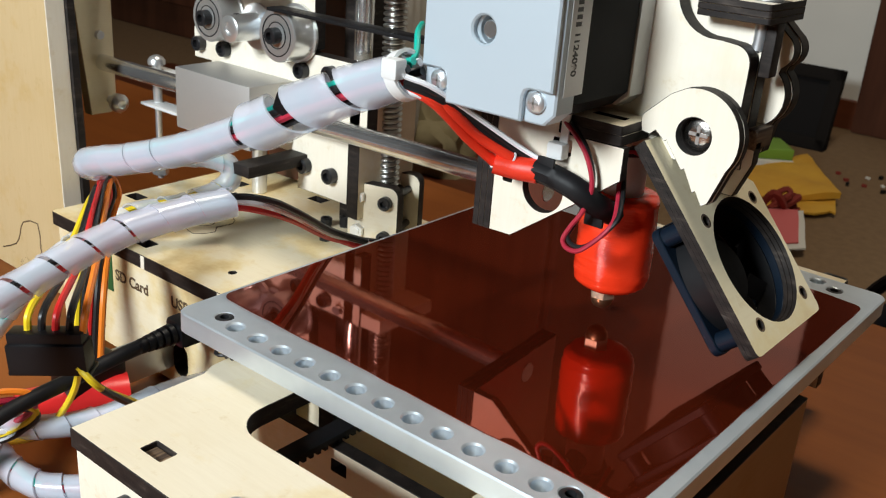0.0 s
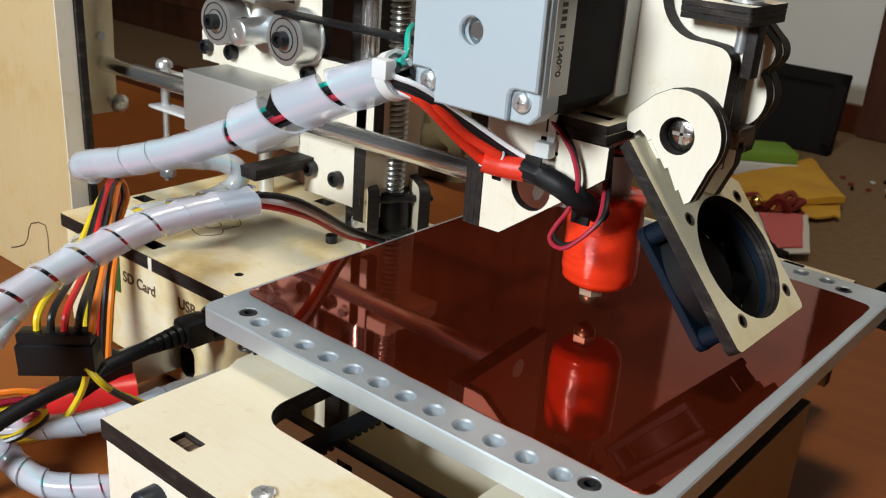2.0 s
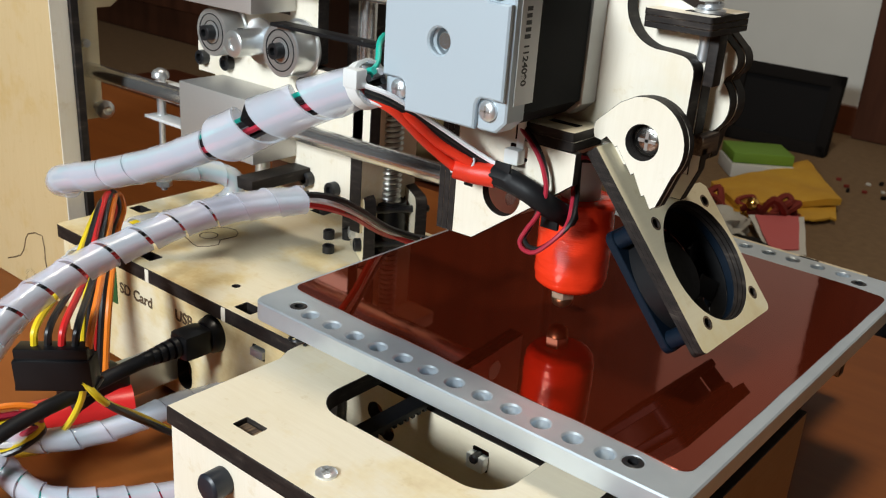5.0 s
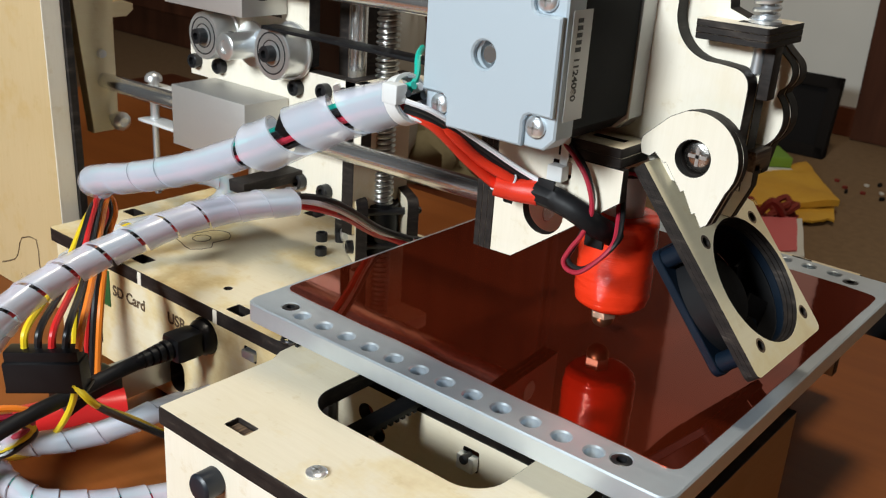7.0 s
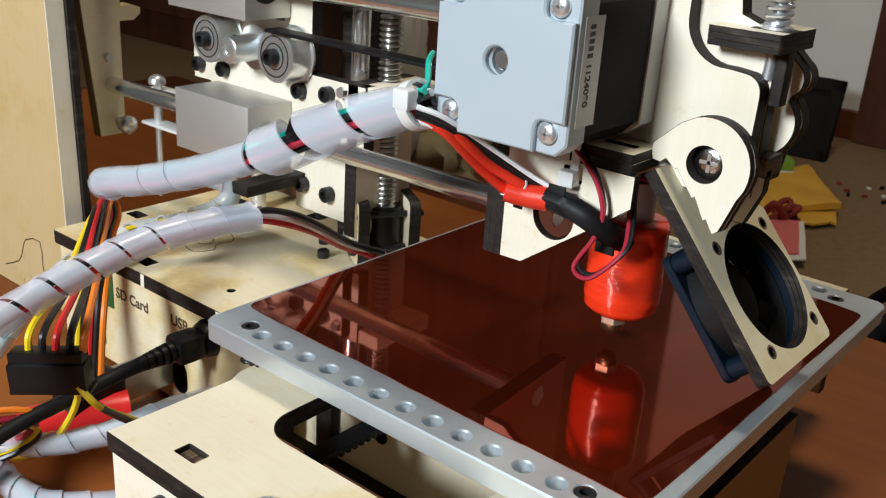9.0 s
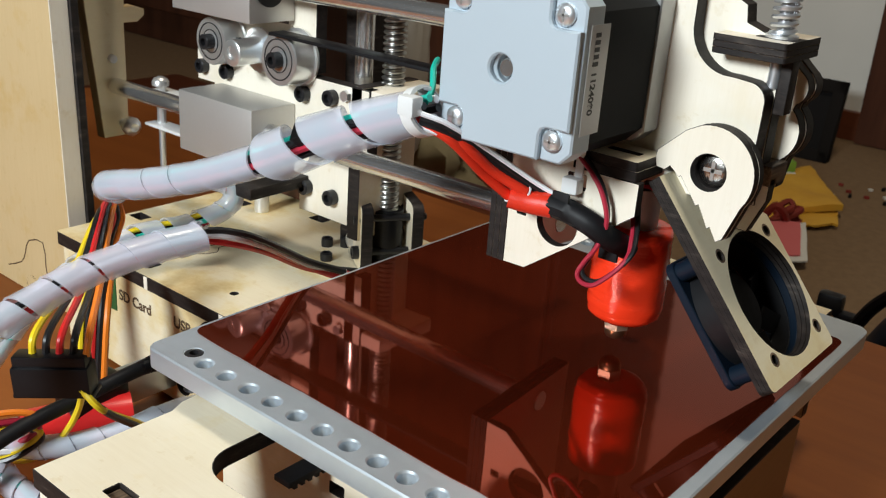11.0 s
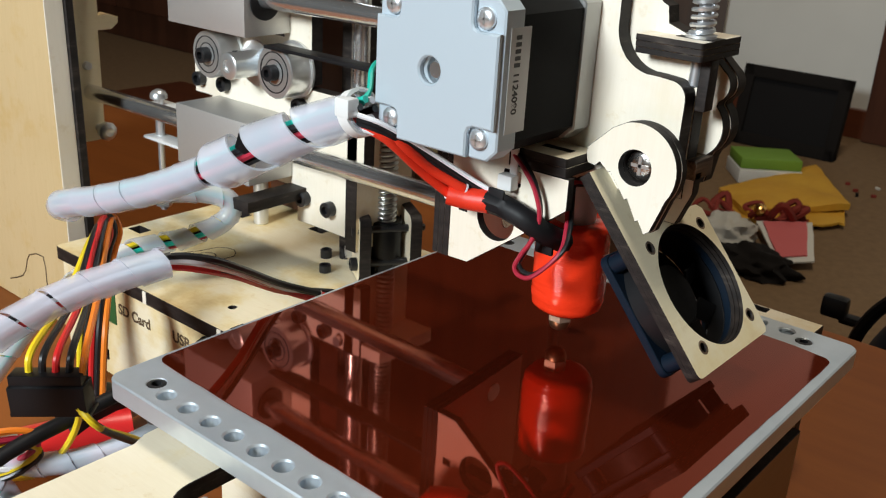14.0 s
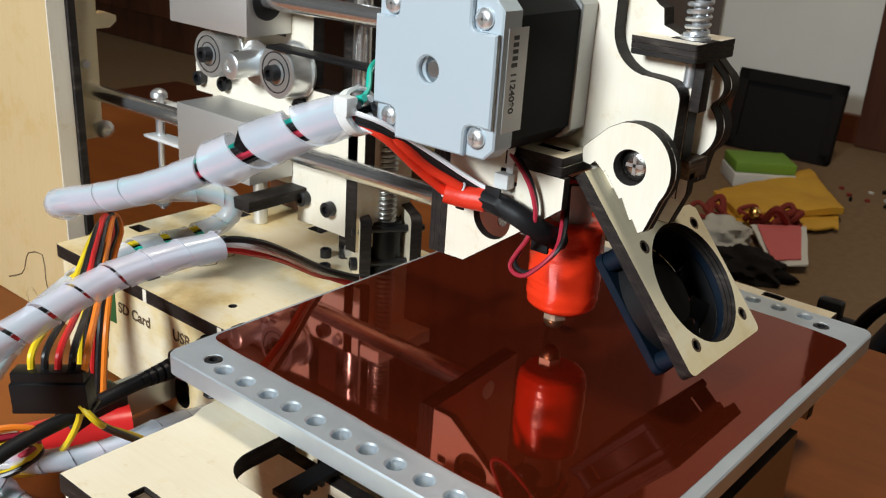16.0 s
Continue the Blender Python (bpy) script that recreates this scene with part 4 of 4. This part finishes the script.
def head_wiring():
    t = thing("head_wiring", 55, 40, 60, "red heater sleeves and thin wires at the hot end", "cable")
    part("cable_tie", join(lathe((41.5, 20.6, 78.2), (0.92, -0.03, 0.38), [(0, 5.9), (0, 7.0), (3.6, 7.0), (3.6, 5.9)], 24), box(40.5, 46, 13.0, 17.5, 78.5, 84, bevel=0.8)), NYLON, t, "white nylon cable tie")
    for pts in ([(43.5, 17.2, 77.3), (50.7, 24.0, 72.3), (53.9, 36.0, 61.3), (57.6, 44.0, 54.0)], [(43, 19, 76.6), (52.3, 27.0, 71.0), (56.3, 38.0, 61.9), (62.7, 45.0, 56.2)]):
        part("red_sleeve", tube(pts, 1.6, 10, 8), RED_WIRE, t, "red woven heater sleeve")
        part("frayed_end", lathe(pts[-1], (0.5, 0.8, -0.5), [(0, 1.6), (0, 1.95), (0.5, 1.95), (0.5, 1.6)], 18), WIRE_WHITE, t)
    wl = [(46.5, 16.2, 79.6), (52.0, 22.0, 76.7), (57.3, 36.0, 67.5), (64.6, 46.0, 59.5), (73.0, 50.0, 55.3)]
    for k, m in enumerate((WIRE_WHITE, WIRE_BLACK, WIRE_BLACK, WIRE_WHITE)):
        part("wire", tube([(x - 0.5 * k, y + 0.3 * k, z - 1.3 * k) for x, y, z in wl], 0.75, 7, 8), m, t)
    part("red_shrink", tube([(58.5, 43.0, 54.0), (63.5, 46, 53.2), (70.0, 48.6, 53.2)], 3.5, 12, 6, taper=lambda q: 0.9 + 0.15 * q), RED_WIRE, t, "red heat-shrink sleeve")
    part("black_tape", tube([(69.5, 48.3, 53.7), (75.5, 48.8, 53.0), (82.3, 49.6, 51.0), (86.4, 54.0, 46.8), (87.0, 64.0, 41.5)], 3.5, 9, 5), RUBBER, t, "black insulating tape")
    part("tape_flag", box(70.5, 76, 46.6, 47.6, 52, 58.4, bevel=0.3), RUBBER, t)
    part("tape_flag", box(82, 88, 56.5, 57.7, 39, 45, bevel=0.3), RUBBER, t)
    part("wire", tube([(44.5, 19.9, 81.6), (42.3, 25.1, 84.5), (38.5, 29.7, 88.8), (34.9, 35.6, 90.0)], 0.9, 8, 8), WIRE_TEAL, t)
    loop = [(74, 53.2, 68), (79.5, 51, 65.2), (84.4, 50.0, 60.3), (86.9, 50.0, 52.8), (85.2, 50.0, 45.5), (81.7, 50.0, 39.5), (79.8, 50.0, 35.0), (82, 50, 32.8), (86.3, 50.5, 34.0), (92.0, 54.0, 41.5), (90.6, 59.0, 47.0), (87.6, 63.6, 53.0), (86.2, 66.0, 57.6), (88.0, 67.5, 60.0), (90.5, 72, 57.5), (92, 78, 50)]
    part("fan_wire", tube(loop, 0.72, 8, 8), WIRE_PINK, t, "crimson fan wire")
    part("fan_wire", tube([(x - 0.4 if k < 5 else x + 0.9, y + 0.9, z + 1.2) for k, (x, y, z) in enumerate(loop)], 0.72, 8, 8), WIRE_BLACK, t, "black fan wire")
    return t


def bed_cable():
    t = thing("bed_cable", -16.3, 17, 28.5, "spiral-wrapped heater cable running to the bed", "cable")
    line = [(-16.3, 17.0, 28.5), (-22.5, 1.3, 28.7), (-28.1, -17.3, 27.5), (-31.4, -38.3, 23.5), (-33.2, -58.6, 18.7), (-31.4, -77.6, 13.3), (-25.8, -93.8, 7.6), (-18, -112, 0)]
    part("spiral_wrap", spiral_wrap(line, 4.8, 11.5, lambda f: 0.06 if f < 0.1 else 0.9 if f < 0.3 else 1.3, start=2), SLEEVE, t, "translucent white spiral wrap")
    for k, m in enumerate((WIRE_RED, WIRE_BLACK, WIRE_WHITE, WIRE_RED, WIRE_RED)):
        g = 2 * math.pi * k / 5
        part("wire", tube([(x + 1.2 * math.sin(g), y + 2.3 * math.cos(g), z + 2.3 * math.sin(g)) for x, y, z in line], 1.35, 7, 6), m, t)
    return t


def bed_wires():
    t = thing("bed_heater_wires", -20, 78, -6, "red, black and white heater wires bending down to the bed", "cable")
    for k, m in enumerate((WIRE_RED, WIRE_BLACK, WIRE_WHITE, WIRE_RED, WIRE_BLACK)):
        g = 2 * math.pi * k / 5
        pts = [(-20 - 0.3 * k, 78 + 3.4 * k, -4.5), (-23, 64 + 1.5 * k, 3), (-17, 42 + k, 17), (-14.6, 30, 24.4), (-16.0, 20, 27.8), (-17.6, 13, 28.5)]
        part("wire", tube([(x + 1.2 * math.sin(g), y + 2.0 * math.cos(g), z + 2.0 * math.sin(g)) for x, y, z in pts], 1.35, 7, 8), m, t)
    return t


HEAD_CABLE = head_cable()
HEAD_WIRING = head_wiring()
BED_CABLE = bed_cable()
BED_WIRES = bed_wires()

# ---- loose cables on the table ----


def power_plug():
    t = thing("power_plug", -59, 20, -36, "black power plug with ribbed strain relief", "plug")
    part("plug_body", box(-64.6, -54, 16.5, 29, -41.2, -30.8, bevel=2.2), BLACK, t)
    part("plug_face", lathe((-59.2, 34, -36), (0, -1, 0), [(0, 0), (0, 7.2), (3.4, 7.2), (5.5, 5.9), (6, 0)], 28), BLACK, t)
    bm = bmesh.new()
    for k in range(5):
        y = 16 - 3 * k
        add_lathe(bm, (-59.7, y, -36.2 - 0.1 * k), (0, -1, 0), [(0, 0), (0, 4.2 - 0.3 * k), (1.8, 4.0 - 0.3 * k), (1.8, 2.6), (3, 2.6), (3, 0)], 16)
    part("strain_relief", bm, BLACK, t)
    part("cord", tube([(-59.7, 4, -36.6), (-60, -6, -37.5), (-62.0, -23.5, -41), (-63.7, -47.2, -45.5), (-66, -80, -58), (-80, -120, -72)], 2.7, 10, 8), RUBBER, t)


power_plug()


def usb_plug():
    t = thing("usb_plug", -88, 20, -60, "black data plug with a grey metal shell", "plug")
    part("shell", box(-94, -82, 10, 32.5, -65, -54, bevel=0.8), GREY_PLASTIC, t)
    part("body", box(-95, -81, -14, 10.2, -66, -52, bevel=2), BLACK, t)
    part("cord", tube([(-88, -13, -59), (-92, -30, -66), (-110, -60, -72), (-150, -100, -72.5)], 2.2, 8, 6), RUBBER, t)


usb_plug()


def drive_connector():
    t = thing("drive_connector", -40, -41, -14, "black drive power connector with coloured wires", "connector")
    d = Vector((17.9, 14.9, 1.4)).normalized()
    a, u, w = frame_of(d)
    m = Matrix((tuple(d) + (0,), tuple(w) + (0,), tuple(u) + (0,), (0, 0, 0, 1))).transposed()
    m.translation = (-40.3, -41.3, -14.6)
    part("housing", box(-12, 12, -4, 4, -6.6, 3.4, bevel=0.6, turn=m), BLACK, t)
    part("rear_cap", box(-11.4, 11.4, -3.2, 3.2, 3.2, 7, bevel=0.5, turn=m), BLACK, t)
    part("lip", box(-12.6, 12.6, -4.6, 3, -7.4, -6, bevel=0.3, turn=m), BLACK, t)
    for x in (-8, -5.5, 6.5):
        part("contact", box(x - 0.5, x + 0.5, -3.5, -3.1, 4.6, 5.4, turn=m), ZINC, t)
    tops = [(-87, 4, 13), (-89, 7, 15), (-91, 10, 16), (-93, 13, 15.5), (-94.5, 16, 14)]
    for k, mt in enumerate((WIRE_YELLOW, WIRE_BLACK, WIRE_RED, WIRE_BLACK, WIRE_ORANGE)):
        s = m @ Vector((-6 + 4.2 * k, 0, 6))
        x, y, z = tops[k]
        part("wire", tube([s, s + Vector((-2, 3, 7)), (-66 + 1.6 * k, -20 + 2 * k, 2), (x, y, z), (x - 1, y + 4, z - 6), (x + 1 + 0.3 * k, y - 2, z - 16), (-83 + 2.0 * k, -6 + 1.2 * k, -20), (-82 + 2.0 * k, -10 + 1.2 * k, -48)], 1.2, 8, 8), mt, t)
    for k, mt in enumerate((WIRE_YELLOW, WIRE_BLACK)):
        q = m @ Vector((9, 3, -4))
        part("wire", tube([q, q + Vector((4, 5, -8)), (-44 + 2 * k, -10, -48 - k), (-38 + 2 * k, 8, -63), (-30, 26, -71)], 1.2, 8, 8), mt, t)
    for k, (mt, dz) in enumerate(((WIRE_ORANGE, 0), (WIRE_PINK, -4), (WIRE_YELLOW, -7), (WIRE_BLACK, -9))):
        part("wire", tube([(-70, -58 + 3 * k, -38 + dz), (-66, -44 + 2 * k, -39 + dz), (-64, -36, -43 + dz), (-70, -40 - 2 * k, -50 + dz), (-90, -62, -62 + 0.4 * dz)], 1.2, 8, 8), mt, t)
    part("wire", tube([(-48, -28, -24), (-54, -26, -38), (-62, -28, -52), (-72, -34, -64), (-90, -40, -72)], 1.2, 8, 8), WIRE_YELLOW, t)


drive_connector()


def table_cables():
    t = thing("sleeved_cable", -60, -20, -57, "spiral-wrapped cable lying beside the printer", "cable")
    part("spiral_wrap", spiral_wrap([(-84, -75, -50), (-80.8, -51.1, -52.7), (-66.4, -35.0, -56.8), (-57.4, -14.5, -57.3), (-48.9, 8.3, -52.7), (-38.5, 31.3, -50.4), (-30, 52, -46)], 4.2, 11, 0.4), SLEEVE, t)
    for k, m in enumerate((WIRE_WHITE, WIRE_WHITE, WIRE_BLACK)):
        part("wire", tube([(-84, -75, -50 + k), (-66.4, -35.0 + k, -56.8), (-48.9, 8.3, -52.7 + k), (-30, 52 + k, -46)], 1.4, 7, 8), m, t)
    t = thing("sleeved_cable", -45, -35, -68, "spiral-wrapped cable lying on the table", "cable")
    part("spiral_wrap", spiral_wrap([(-82, -62, -60), (-72.7, -48.1, -63), (-66.1, -46.2, -67.2), (-52.2, -42.1, -70), (-36.2, -28.5, -69.5), (-24.6, -11.8, -69.5), (-18, 0, -69.5)], 4.6, 9.5, 0.6), SLEEVE, t)
    for k, m in enumerate((WIRE_PINK, WIRE_BLACK, WIRE_TEAL)):
        part("wire", tube([(-82, -62, -60 + k), (-66.1, -46.2, -67.2 + k), (-52.2, -42.1, -70), (-36.2, -28.5 + k, -69.5), (-18, 0 + k, -69.5)], 1.4, 7, 8), m, t)
    t = thing("cable_boot", -88, -5, -66, "red plastic cable boot on the table", "cable boot")
    part("boot", tube([(-94, -28, -66.5), (-90, -17, -66.3), (-85, -4, -66.3), (-79, 9, -66.3)], 8.2, 14, 4), RED_BLOCK, t)
    part("grey_neck", tube([(-104, -54, -67.5), (-99, -40, -67), (-94.2, -28.5, -66.5)], 6.2, 12, 4), GREY_PLASTIC, t)
    t = thing("return_cable", -100, 45, 5, "spiral-wrapped cable looping back over the electronics box", "cable")
    line = [(-97, 14, 21), (-101, 38, 18), (-97, 58, 15.5), (-91.5, 69, 11), (-92.5, 67, 2), (-101, 52, -4.5), (-109, 34, -7), (-112, 14, -13), (-110, -10, -24), (-104, -34, -40), (-100, -60, -58), (-110, -90, -68)]
    part("spiral_wrap", spiral_wrap(line, 4.3, 13, lambda f: 0.3 if f < 0.26 else 3.4 if f < 0.52 else 0.4), SLEEVE, t, "translucent white spiral wrap")
    for k, m in enumerate((WIRE_TEAL, WIRE_YELLOW, WIRE_BLACK, WIRE_PINK)):
        g = 2 * math.pi * k / 4
        part("wire", tube([(x + 2.2 * math.cos(g), y, z + 2.2 * math.sin(g)) for x, y, z in line], 1.1, 7, 6), m, t)


table_cables()

# ---- far side of the room ----


def far_things():
    t = thing("picture_frame", -400, 1620, -300, "dark picture frame leaning against the wall", "picture frame")
    m = Matrix.Translation((-400, 1552, -299)) @ Matrix.Rotation(radians(-10), 4, "X") @ Matrix.Rotation(radians(4), 4, "Z") @ Matrix.Diagonal((0.88, 1, 0.94, 1))
    bm = bmesh.new()
    for a in ((-110, -86, 0, 26, 0, 156), (86, 110, 0, 26, 0, 156), (-110, 110, 0, 26, 132, 156), (-110, 110, 0, 26, 0, 24)):
        add_box(bm, *a, bevel=3, turn=m)
    part("frame", bm, CLOTH_DARK, t, "near-black moulded frame")
    part("canvas", box(-86, 86, 8, 16, 24, 132, turn=m), CANVAS, t)
    def creased(corners, thick, cells, seed, ragged=0.0):
        """A four-cornered soft sheet with creases and, on its near side, a ragged edge."""
        a, b, c, d = (Vector(q) for q in corners)
        bm, rng = bmesh.new(), random.Random(seed)
        top, low = [], []
        for i in range(cells + 1):
            u = i / cells
            rag = rng.uniform(0, ragged)
            for k in range(cells + 1):
                w = k / cells
                w2 = w * (1 - rag)
                q = a.lerp(b, u).lerp(d.lerp(c, u), w2)
                swell = thick * (0.35 + 1.6 * (u * (1 - u) * w * (1 - w)) ** 0.5)
                dent = 4 * noise.noise(q * 0.018 + Vector((seed, 0, 0))) + 1.2 * noise.noise(q * 0.06 + Vector((0, seed, 0)))
                top.append(bm.verts.new(q + Vector((0, 0, swell + dent))))
                low.append(bm.verts.new(q + Vector((0, 0, -0.3 * thick + 0.3 * dent))))
        n = cells + 1
        for i in range(cells):
            for k in range(cells):
                e = [i * n + k, (i + 1) * n + k, (i + 1) * n + k + 1, i * n + k + 1]
                bm.faces.new([top[x] for x in e])
                bm.faces.new([low[x] for x in e[::-1]])
        rim = [i * n for i in range(n)] + [cells * n + k for k in range(1, n)] + [i * n + cells for i in range(cells - 1, -1, -1)] + list(range(cells - 1, 0, -1))
        for x, y in zip(rim, rim[1:] + rim[:1]):
            bm.faces.new((top[x], low[x], low[y], top[y]))
        return bm

    t = thing("padded_envelope", -265, 1250, -300, "crumpled yellow padded envelope on the floor", "envelope")
    part("envelope", creased([(-352, 1196, -286), (-292, 1440, -284), (-176, 1262, -284), (-272, 1120, -286)], 13, 22, 3), PAPER_YELLOW, t)
    part("flap", creased([(-342, 1180, -291), (-182, 1262, -291), (-158, 1192, -292), (-276, 1082, -292)], 5, 20, 8, 0.22), PAPER_YELLOW, t, "torn yellow flap")
    t = thing("green_box", -330, 1480, -300, "flat green card box on the floor", "box")
    m = Matrix.Translation((-352, 1365, -299.8)) @ Matrix.Rotation(radians(38), 4, "Z") @ Matrix.Diagonal((0.85, 0.85, 0.9, 1))
    part("lower_box", box(-60, 60, -50, 50, 0, 26, bevel=3, turn=m), PAPER_WHITE, t)
    part("lid", box(-58, 58, -46, 46, 26.5, 46, bevel=3, turn=m), GREEN, t)

    def heap(name, at, size, mat, label, seed):
        """A crumpled heap of cloth or wrapping."""
        q = thing(name, *at, label, "wrapping")
        bm = bmesh.new()
        bmesh.ops.create_icosphere(bm, subdivisions=4, radius=1)
        for v in bm.verts:
            k = 1 + 0.45 * noise.noise(v.co * 2.2 + Vector((seed, 0, 0))) + 0.2 * noise.noise(v.co * 6 + Vector((seed, 3, 0)))
            p = v.co * k
            v.co = Vector((at[0] + p.x * size[0], at[1] + p.y * size[1], at[2] + max(p.z, -0.35) * size[2] + 0.35 * size[2]))
        part("crumple", bm, mat, q, smooth=70)

    t = thing("red_ribbon", -262, 1095, -300, "curly dark red gift ribbon with a gold ornament", "ribbon")
    rng = random.Random(12)
    for k in range(9):
        g, r = rng.uniform(0, 6.28), rng.uniform(18, 30)
        cx, cy = -300 + 12 * k, 1078 + 9 * k + rng.uniform(-10, 10)
        pts = [(cx, cy, -284), (cx + r * math.cos(g), cy + r * math.sin(g), -272 + rng.uniform(0, 16)), (cx + r * 1.3 * math.cos(g + 0.8), cy + r * 1.3 * math.sin(g + 0.8), -280), (cx + 6, cy + 5, -288)]
        part("ribbon_loop", tube(pts, rng.uniform(3.5, 6), 6, 6), CLOTH_RED, t)
    part("ornament", lathe((-250, 1105, -276), (0.2, -0.3, 1), [(0, 0), (0, 6), (5, 9), (11, 8), (15, 3), (15, 0)], 12), GOLD, t, "shiny gold ornament")
    heap("pale_bag", (-262, 1030, -300), (40, 30, 24), STONE, "crumpled pale paper bag on the floor", 2)
    heap("dark_pouch", (-190, 952, -300), (52, 34, 22), CLOTH_DARK, "black cloth pouch slumped on the floor", 9)
    t = thing("pink_card", -185, 1050, -300, "pink printed card with white rim", "card")
    part("card", creased([(-246, 1088, -284), (-190, 1150, -284), (-134, 1008, -288), (-166, 972, -288)], 3, 10, 5), PAPER_WHITE, t)
    part("print", creased([(-236, 1086, -280.5), (-194, 1138, -280.5), (-146, 1014, -284.5), (-172, 984, -284.5)], 3, 10, 5), CLOTH_PINK, t, "pink printed face")
    for k in range(9):
        x, y = (-226, -214, -204, -192, -182, -176, -160, -236, -150)[k], (1367, 1410, 1385, 1452, 1400, 1470, 1425, 1440, 1390)[k]
        q = thing("scrap", x, y, -300, "small scrap of litter on the floor", "scrap", "scraps on the floor")
        part("crumpled_scrap", box(x - 4, x + 4, y - 3, y + 2, -300, -296 + (k % 3), bevel=1.2, turn=Matrix.Translation((x, y, 0)) @ Matrix.Rotation(0.9 * k, 4, "Z") @ Matrix.Translation((-x, -y, 0))), (PAPER_WHITE, CLOTH_RED, CLOTH_DARK)[k % 3], q)
    heap("olive_cushion", (-640, 800, -300), (130, 70, 115), OLIVE, "olive beige cushion lying on the floor", 5)
    # black bag at the table's far corner
    t = thing("camera_bag", 138, 425, -300, "dark navy padded bag with a strap", "bag")
    bm = bmesh.new()
    bmesh.ops.create_uvsphere(bm, u_segments=32, v_segments=20, radius=1)
    for v in bm.verts:
        v.co = Vector((138 + v.co.x * 66, 425 + v.co.y * 60, -182 + v.co.z * 118))
    part("bag_body", bm, KNOB, t)
    part("strap", tube([(76, 400, -130), (84, 395, -95), (100, 392, -70), (130, 395, -52)], 4, 8, 8), BLACK, t)
    part("buckle", box(52, 68, 414, 424, -104, -90, bevel=3), BLACK, t)
    part("buckle_tail", box(64, 80, 415, 423, -106, -100, bevel=2), BLACK, t)
    # dark furniture in the back
    t = thing("dark_cabinet", -1400, 1300, -300, "tall dark brown cabinet against the wall", "cabinet")
    part("carcass", box(-2500, -640, 1250, 1780, -299.5, 1700, bevel=6), DARKWOOD, t)
    for k in range(4):
        x0 = -2490 + 462 * k
        part("door", box(x0, x0 + 454, 1228, 1249, -220, 1660, bevel=5), DARKWOOD, t)
    t = thing("cherry_plinth", -500, 620, -300, "low cherry wood plinth behind the printer", "plinth")
    part("carcass", box(-1300, -330, 640, 900, -299.5, -262, bevel=4), CHERRY, t)
    part("unit_top", box(-1310, -320, 630, 910, -261.5, -248, bevel=4), CHERRY, t)
    t = thing("door_frame", -300, 1760, -300, "dark brown door casing on the wall", "door casing")
    part("casing", box(-322, -120, 1760, 1799.5, -299.5, 1700, bevel=5), DARKWOOD, t)
    t = thing("plush_toy", -590, 720, -248, "pale plush toy standing on the plinth", "plush")
    bm = bmesh.new()
    bmesh.ops.create_icosphere(bm, subdivisions=4, radius=1)
    for v in bm.verts:
        k = 1 + 0.18 * noise.noise(v.co * 3)
        v.co = Vector((-590, 720, -90)) + Vector((v.co.x * 42 * k, v.co.y * 40 * k, v.co.z * 160 * k))
    for v in bm.verts:
        v.co.z = max(v.co.z, -247.8)
    part("plush", bm, STONE, t)


far_things()


# ---- what moves ----
def motions():
    slide = [(0, 1.0), (0.5, 6.1), (0.69, 7.9), (0.75, 7.6), (1, 5.1), (1.5, 0), (2, -5.2), (2.5, -10.2), (2.9, -14.4), (3, -14.7), (3.5, -14.7), (4, -14.6), (5.05, -14.6), (5.15, -14.0),
             (6.5, -0.1), (7, 5.0), (7.27, 7.8), (7.35, 7.9), (8, 8), (9, 7.9), (11.5, 7.9), (11.97, 7.9), (12.03, 7.5), (12.5, 2.5), (13, -2.4), (13.5, -7.4), (14, -12.4), (14.2, -14.4), (14.3, -14.5), (15, -14.6), (16, -14.5)]
    bed = [(0, -6.4), (0.55, -6.6), (0.9, 0), (1.5, 0), (2.5, 0), (2.87, 0), (2.95, 0.6), (3.5, 6.4), (4, 11.7), (5.0, 22.2), (5.1, 23.0), (6.5, 23.0), (7.15, 23.1), (7.25, 22.8), (7.5, 20.3), (8, 15.3), (8.5, 10.2),
           (9, 4.9), (11.5, -24.4), (11.95, -29.0), (12.05, -29.4), (12.5, -29.5), (13.5, -29.6), (14.05, -29.5), (14.2, -28.6), (14.5, -25.6), (15, -20.6), (15.5, -15.2), (16, -10.1)]
    for ob in (HEAD, RODS, HEAD_WIRING):
        o = ob.location.copy()
        walk(ob, [(t, Matrix.Translation((o.x + d * MM, o.y, o.z))) for t, d in slide])
    # the loose bundle sags and swings as the head draws back
    o = HEAD_CABLE.location.copy()
    rows = []
    for t, d in slide:
        k = (8.0 - d) / 22.5
        rows.append((t, Matrix.Translation((o.x + d * MM, o.y, o.z)) @ Euler((0, -0.035 * k, 0.055 * k)).to_matrix().to_4x4()))
    walk(HEAD_CABLE, rows)
    # the sleeve hinges at its bed end while its other end hangs still
    o = BED_CABLE.location.copy()
    dip = ((-30, 0.20), (-24, 0.185), (-6.4, 0.135), (5, 0.075), (12, 0.035), (23.2, 0.0))
    walk(BED_CABLE, [(t, Matrix.Translation((o.x, o.y + d * MM, o.z)) @ Matrix.Rotation(float(np.interp(d, [a for a, _ in dip], [b for _, b in dip])), 4, "X")) for t, d in bed])
    for ob in (PRINT_BED, BED_TRAY, BED_WIRES):
        o = ob.location.copy()
        walk(ob, [(t, Matrix.Translation((o.x, o.y + d * MM, o.z))) for t, d in bed])
    # the lead screw gives a short turn
    o = LIFT_SCREW.location.copy()
    walk(LIFT_SCREW, [(t, Matrix.Translation(o) @ Matrix.Rotation(radians(a), 4, "Z")) for t, a in ((0, 17), (0.5, 17), (0.63, 16), (0.77, -31), (0.85, -33), (2, -33), (16, -33))])


motions()
